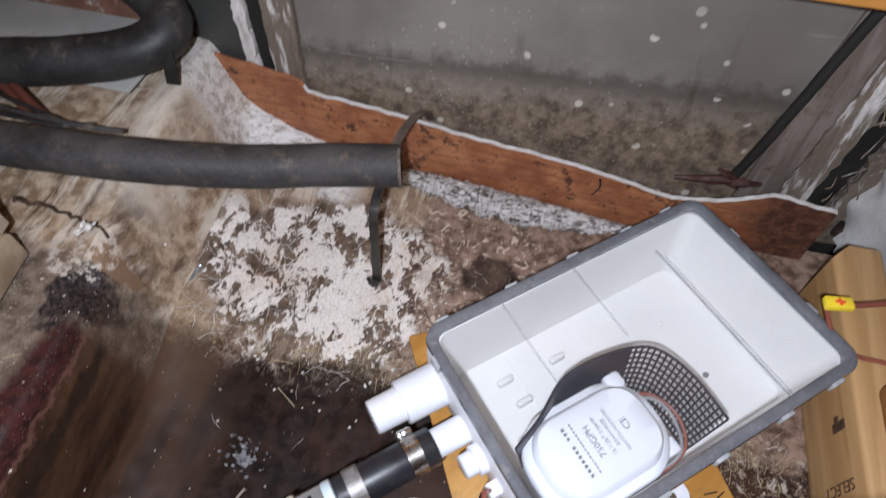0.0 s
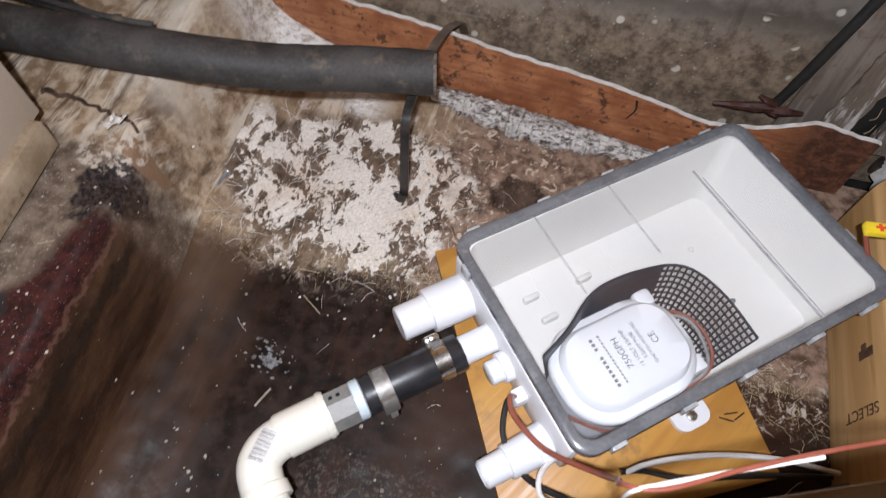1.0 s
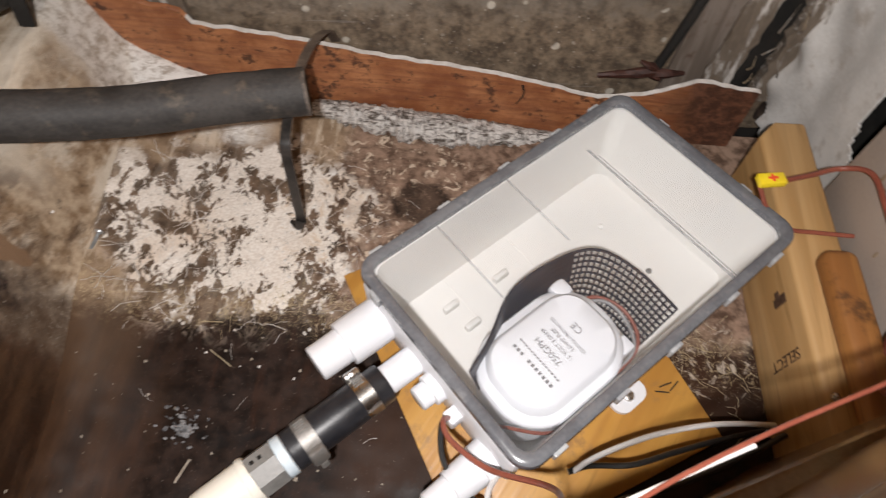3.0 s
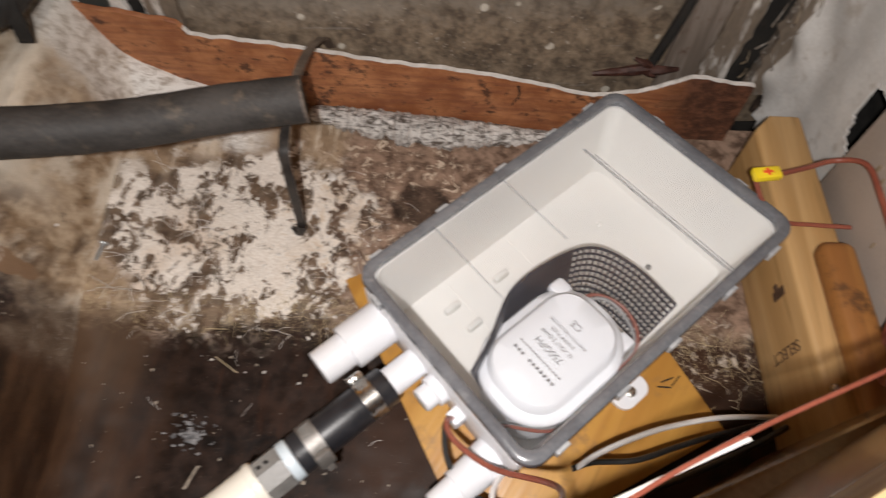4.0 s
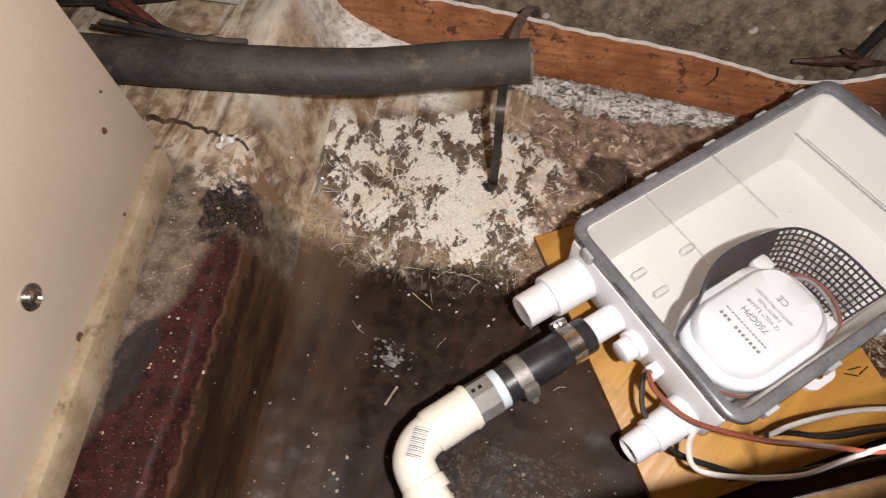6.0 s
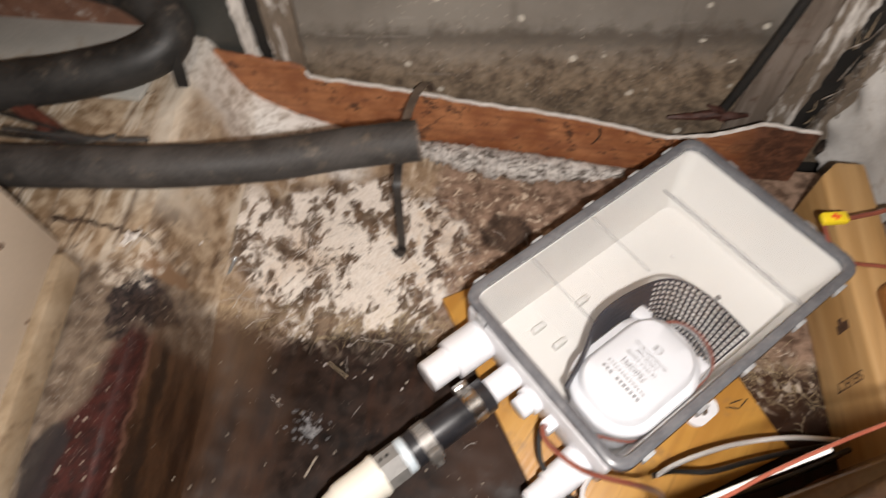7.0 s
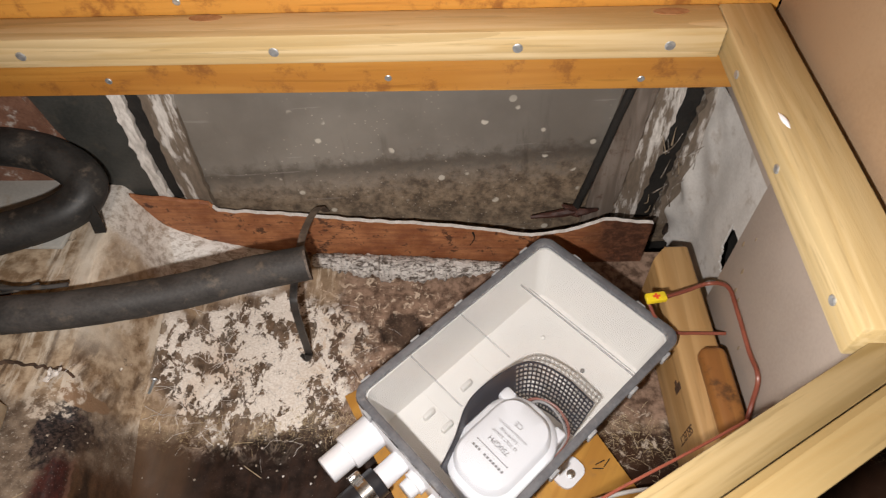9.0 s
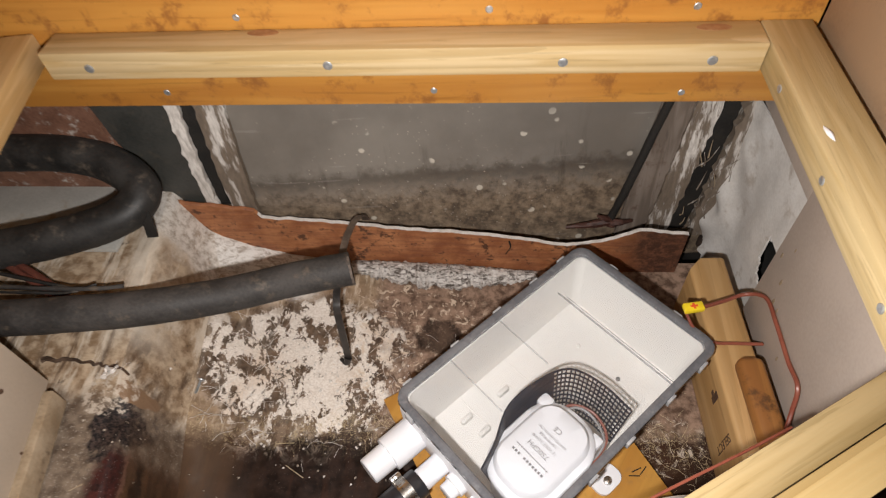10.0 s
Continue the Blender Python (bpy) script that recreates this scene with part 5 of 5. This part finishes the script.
def crumb_bm(count, spread, lo, hi):
    verts, faces = [], []
    for _ in range(count):
        x, y = spread()
        r = lo + (hi - lo) * rng.random() ** 3
        z = ground_z(x, y) + r * 0.4
        base = len(verts)
        a0 = rng.random() * 6.28
        for k, (dx, dy, dz) in enumerate(((1, 0, 0), (0, 1, 0), (-1, 0, 0), (0, -1, 0), (0, 0, 1), (0, 0, -1))):
            q = r * (0.6 + 0.8 * rng.random())
            verts.append((x + q * (dx * math.cos(a0) - dy * math.sin(a0)), y + q * (dx * math.sin(a0) + dy * math.cos(a0)), z + q * dz * 0.6))
        for i in range(4):
            faces += [(base + i, base + (i + 1) % 4, base + 4), (base + (i + 1) % 4, base + i, base + 5)]
    bm = bmesh.new()
    vv = [bm.verts.new(v) for v in verts]
    for f in faces:
        bm.faces.new([vv[i] for i in f])
    return bm


def wet_spot():
    return rng.uniform(-0.24, 0.12), rng.uniform(-0.34, 0.0)


def ledge_spot():
    y = rng.uniform(-0.33, -0.04)
    return string_edge(y) - rng.uniform(0.012, 0.09), y


def patch_spot():
    return rng.gauss(-0.08, 0.08), rng.gauss(0.06, 0.05)


tagged(new("crumbs", mesh_of(crumb_bm(280, wet_spot, 0.0004, 0.0020), "crumbs", M_CRUMB)), "pale crumbs scattered over the dark floor", "crumbs", kind="stuff")
tagged(new("ledge_crumbs", mesh_of(crumb_bm(130, ledge_spot, 0.0004, 0.0016), "ledge_crumbs", M_CRUMB)), "pale grit scattered on the painted stringer", "grit", kind="stuff")
tagged(new("paint_flakes", mesh_of(crumb_bm(260, patch_spot, 0.0006, 0.0026), "paint_flakes", M_WHITEEDGE)), "small flakes of white paint on the floor", "paint flakes", kind="stuff")


def fibres(count, spread, length, r, flat=True):
    out = bmesh.new()
    for _ in range(count):
        x, y = spread()
        a, n = rng.random() * 6.28, 6
        bend = rng.uniform(-0.9, 0.9)
        ln = length * rng.uniform(0.4, 1.2)
        pts = []
        for k in range(n):
            pts.append(Vector((x, y, ground_z(x, y) + 0.0006 + 0.003 * rng.random() * (k in (2, 3)))))
            a += bend / n
            x, y = x + math.cos(a) * ln / n, y + math.sin(a) * ln / n
        fr = frames_along(pts)
        rows = [[out.verts.new(p + (nn * math.cos(q) + b * math.sin(q)) * r) for q in (0, 2.09, 4.19)] for p, (_, nn, b) in zip(pts, fr)]
        for p, q in zip(rows, rows[1:]):
            for i in range(3):
                out.faces.new((p[i], p[(i + 1) % 3], q[(i + 1) % 3], q[i]))
    return out


def hem_spot():
    x = rng.uniform(-0.13, 0.0)
    return x, 0.012 + rng.gauss(0, 0.012)


def nook_spot():
    return rng.gauss(0.305, 0.022), rng.gauss(0.0, 0.028)


def gutter_spot():
    return rng.uniform(-0.23, -0.17), rng.uniform(-0.02, 0.16)


tagged(new("straw", mesh_of(fibres(80, hem_spot, 0.018, 0.00018), "straw", M_FIBRE)), "straw-coloured fibres along the wet margin", "fibres", kind="stuff")
tagged(new("straw_nook", mesh_of(fibres(60, nook_spot, 0.022, 0.0002), "straw_nook", M_FIBRE)), "pale fibres heaped between box and lumber", "fibres", kind="stuff")
tagged(new("paint_threads", mesh_of(fibres(130, patch_spot, 0.025, 0.0002), "paint_threads", M_WHITEEDGE)), "fine pale threads on the flaking paint", "threads", kind="stuff")
tagged(new("gutter_threads", mesh_of(fibres(60, gutter_spot, 0.03, 0.0003), "gutter_threads", M_WHITEEDGE)), "pale glass threads along the stringer's foot", "threads", kind="stuff")

# lint on the wet floor, single hairs, chips
lint = bmesh.new()
for _ in range(90):
    a, d = rng.random() * 6.28, abs(rng.gauss(0, 1))
    x, y, r = -0.131 + 0.012 * d * math.cos(a), -0.107 + 0.009 * d * math.sin(a), rng.uniform(0.001, 0.0028)
    bmesh.ops.create_icosphere(lint, subdivisions=1, radius=r, matrix=Matrix.LocRotScale((x, y, ground_z(x, y) + r * 0.2), Euler((rng.random() * 6, rng.random() * 6, 0)), (1.4, 0.8, 0.5)))
tagged(new("lint", mesh_of(lint, "lint", M_LINT)), "tuft of grey lint on the dark floor", "lint", kind="stuff")
for x, y, a, ln, r, m in ((-0.118, -0.045, -40, 0.030, 0.0004, M_FIBRE), (-0.122, -0.140, 65, 0.014, 0.0011, M_CRUMB), (-0.135, -0.012, -15, 0.02, 0.0004, M_FIBRE), (-0.276, -0.112, 5, 0.010, 0.0006, M_PALESTRIP)):
    c, s = math.cos(radians(a)), math.sin(radians(a))
    pts = [(x + c * ln * k, y + s * ln * k + 0.003 * math.sin(k * 3), ground_z(x + c * ln * k, y + s * ln * k) + 0.001) for k in (-0.5, 0.0, 0.5)]
    solo("fibre", tube(pts, r, 6, 5), m, "single pale splinter on the floor", "splinter", "floor splinters")
solo("pebble", lathe([(0, 0.0045), (0.0015, 0.0042), (0.0025, 0.002)], pose(-0.060, 0.166, ground_z(-0.060, 0.166), 0, -90, 0), 12), M_WHITEEDGE, "round pale dab of paint on the floor", "paint dab")
# torn flake on the stringer
flk = grid([k / 8 for k in range(9)], [k / 5 for k in range(6)], lambda u, v: (-0.294 + 0.018 * u + 0.004 * noise.noise(Vector((u * 3, v * 3, 0))), -0.006 + 0.012 * v + 0.006 * u * (1 - v) + 0.004 * noise.noise(Vector((u * 5, v * 4, 4))), 0.180 + 0.008 * u * u + 0.004 * noise.noise(Vector((u * 4, v * 4, 8)))))
ret = bmesh.ops.extrude_face_region(flk, geom=flk.faces[:])
for w in ret["geom"]:
    if isinstance(w, bmesh.types.BMVert):
        w.co.z += 0.0016
solo("resin_flake", flk, M_WHITEEDGE, "torn white flake of fibreglass on the stringer", "flake")
# twigs of old wire by the hose
for pts, m, rr in (([(-0.43, 0.082, 0.215), (-0.372, 0.084, 0.210), (-0.327, 0.088, 0.206), (-0.299, 0.094, 0.203)], M_RUBBER, 0.0026), ([(-0.44, 0.098, 0.218), (-0.392, 0.092, 0.211), (-0.352, 0.086, 0.207)], M_RUBBER2, 0.0022), ([(-0.435, 0.074, 0.216), (-0.385, 0.079, 0.209), (-0.356, 0.081, 0.207), (-0.332, 0.096, 0.202)], M_RUBBER2, 0.0018)):
    solo("old_wire", tube(pts, rr, 8, 6, rough=0.25), m, "stiff old blackened wire end beside the hose", "wire", "old wires")
M_OLDRED = plain("faded_red_cable", (0.075, 0.022, 0.016), (0.14, 0.045, 0.030), 0.5, coarse=40, dirt=(0.10, 0.075, 0.055))
for dx in (0.0, 0.016):
    solo("red_cable", tube([(-0.52 + dx, 0.152, 0.212), (-0.452 + dx, 0.120, 0.209), (-0.42 + dx, 0.104, 0.206), (-0.386 + dx, 0.086, 0.203), (-0.360 + dx, 0.070, 0.196)], 0.0042, 10, 6, rough=0.1), M_OLDRED, "faded red cable running under the old hose", "cable", "red cables")
torn = random.Random(21)
edge_pts = []
for k in range(23):
    u = k / 22
    x = -0.372 + 0.100 * u
    y = 0.016 + 0.006 * math.sin(3.0 * u) - 0.012 * u + torn.uniform(-0.0022, 0.0022)
    edge_pts.append((x, y, ground_z(x, y) - 0.0006))
solo("torn_resin_edge", tube(edge_pts, lambda k: 0.0030 - 0.0018 * k, 7, 3, rough=0.9), plain("dark_torn_edge", (0.030, 0.017, 0.010), (0.085, 0.050, 0.030), 0.8, coarse=90, strength=0.5), "dark torn edge of resin on the stringer beside the side panel", "torn edge", kind="structure")
old_screw = thing("dropped_screw", Matrix.Translation((-0.2435, 0.036, ground_z(-0.2435, 0.036) + 0.002)) @ pose(0, 0, 0, 0, -12, 80), "small steel screw lying at the stringer's foot", "screw")
part("thread", lathe([(-0.008 + 0.0005 * k, 0.0019 if k % 2 else 0.0012) for k in range(33)], None, 10), M_ZINC, old_screw)
part("head", lathe([(0.0078, 0.0018), (0.0086, 0.0036), (0.0100, 0.0038), (0.0108, 0.0024)], None, 12), M_ZINC, old_screw)
# screw marks on the plywood
for k in range(3):
    m = PLY @ pose(0.205 + 0.006 * k, -0.215 + 0.004 * (k % 2), 0.0469, 0, 0, 60 + 25 * k)
    solo("pen_mark", box(-0.0006, 0.0006, -0.006, 0.006, -0.0005, 0.0002, 0, m), M_DARK, "short black pen stroke on the plywood", "pen mark", "pen marks", kind="structure")
# crack in the plywood band
solo("band_crack", tube([(0.127, 0.2480, 0.100), (0.129, 0.2477, 0.088), (0.123, 0.2479, 0.073)], lambda k: 0.0013 * (1 - 0.6 * k), 6, 4), M_DARK, "short black crack in the plywood strip", "crack", kind="structure")
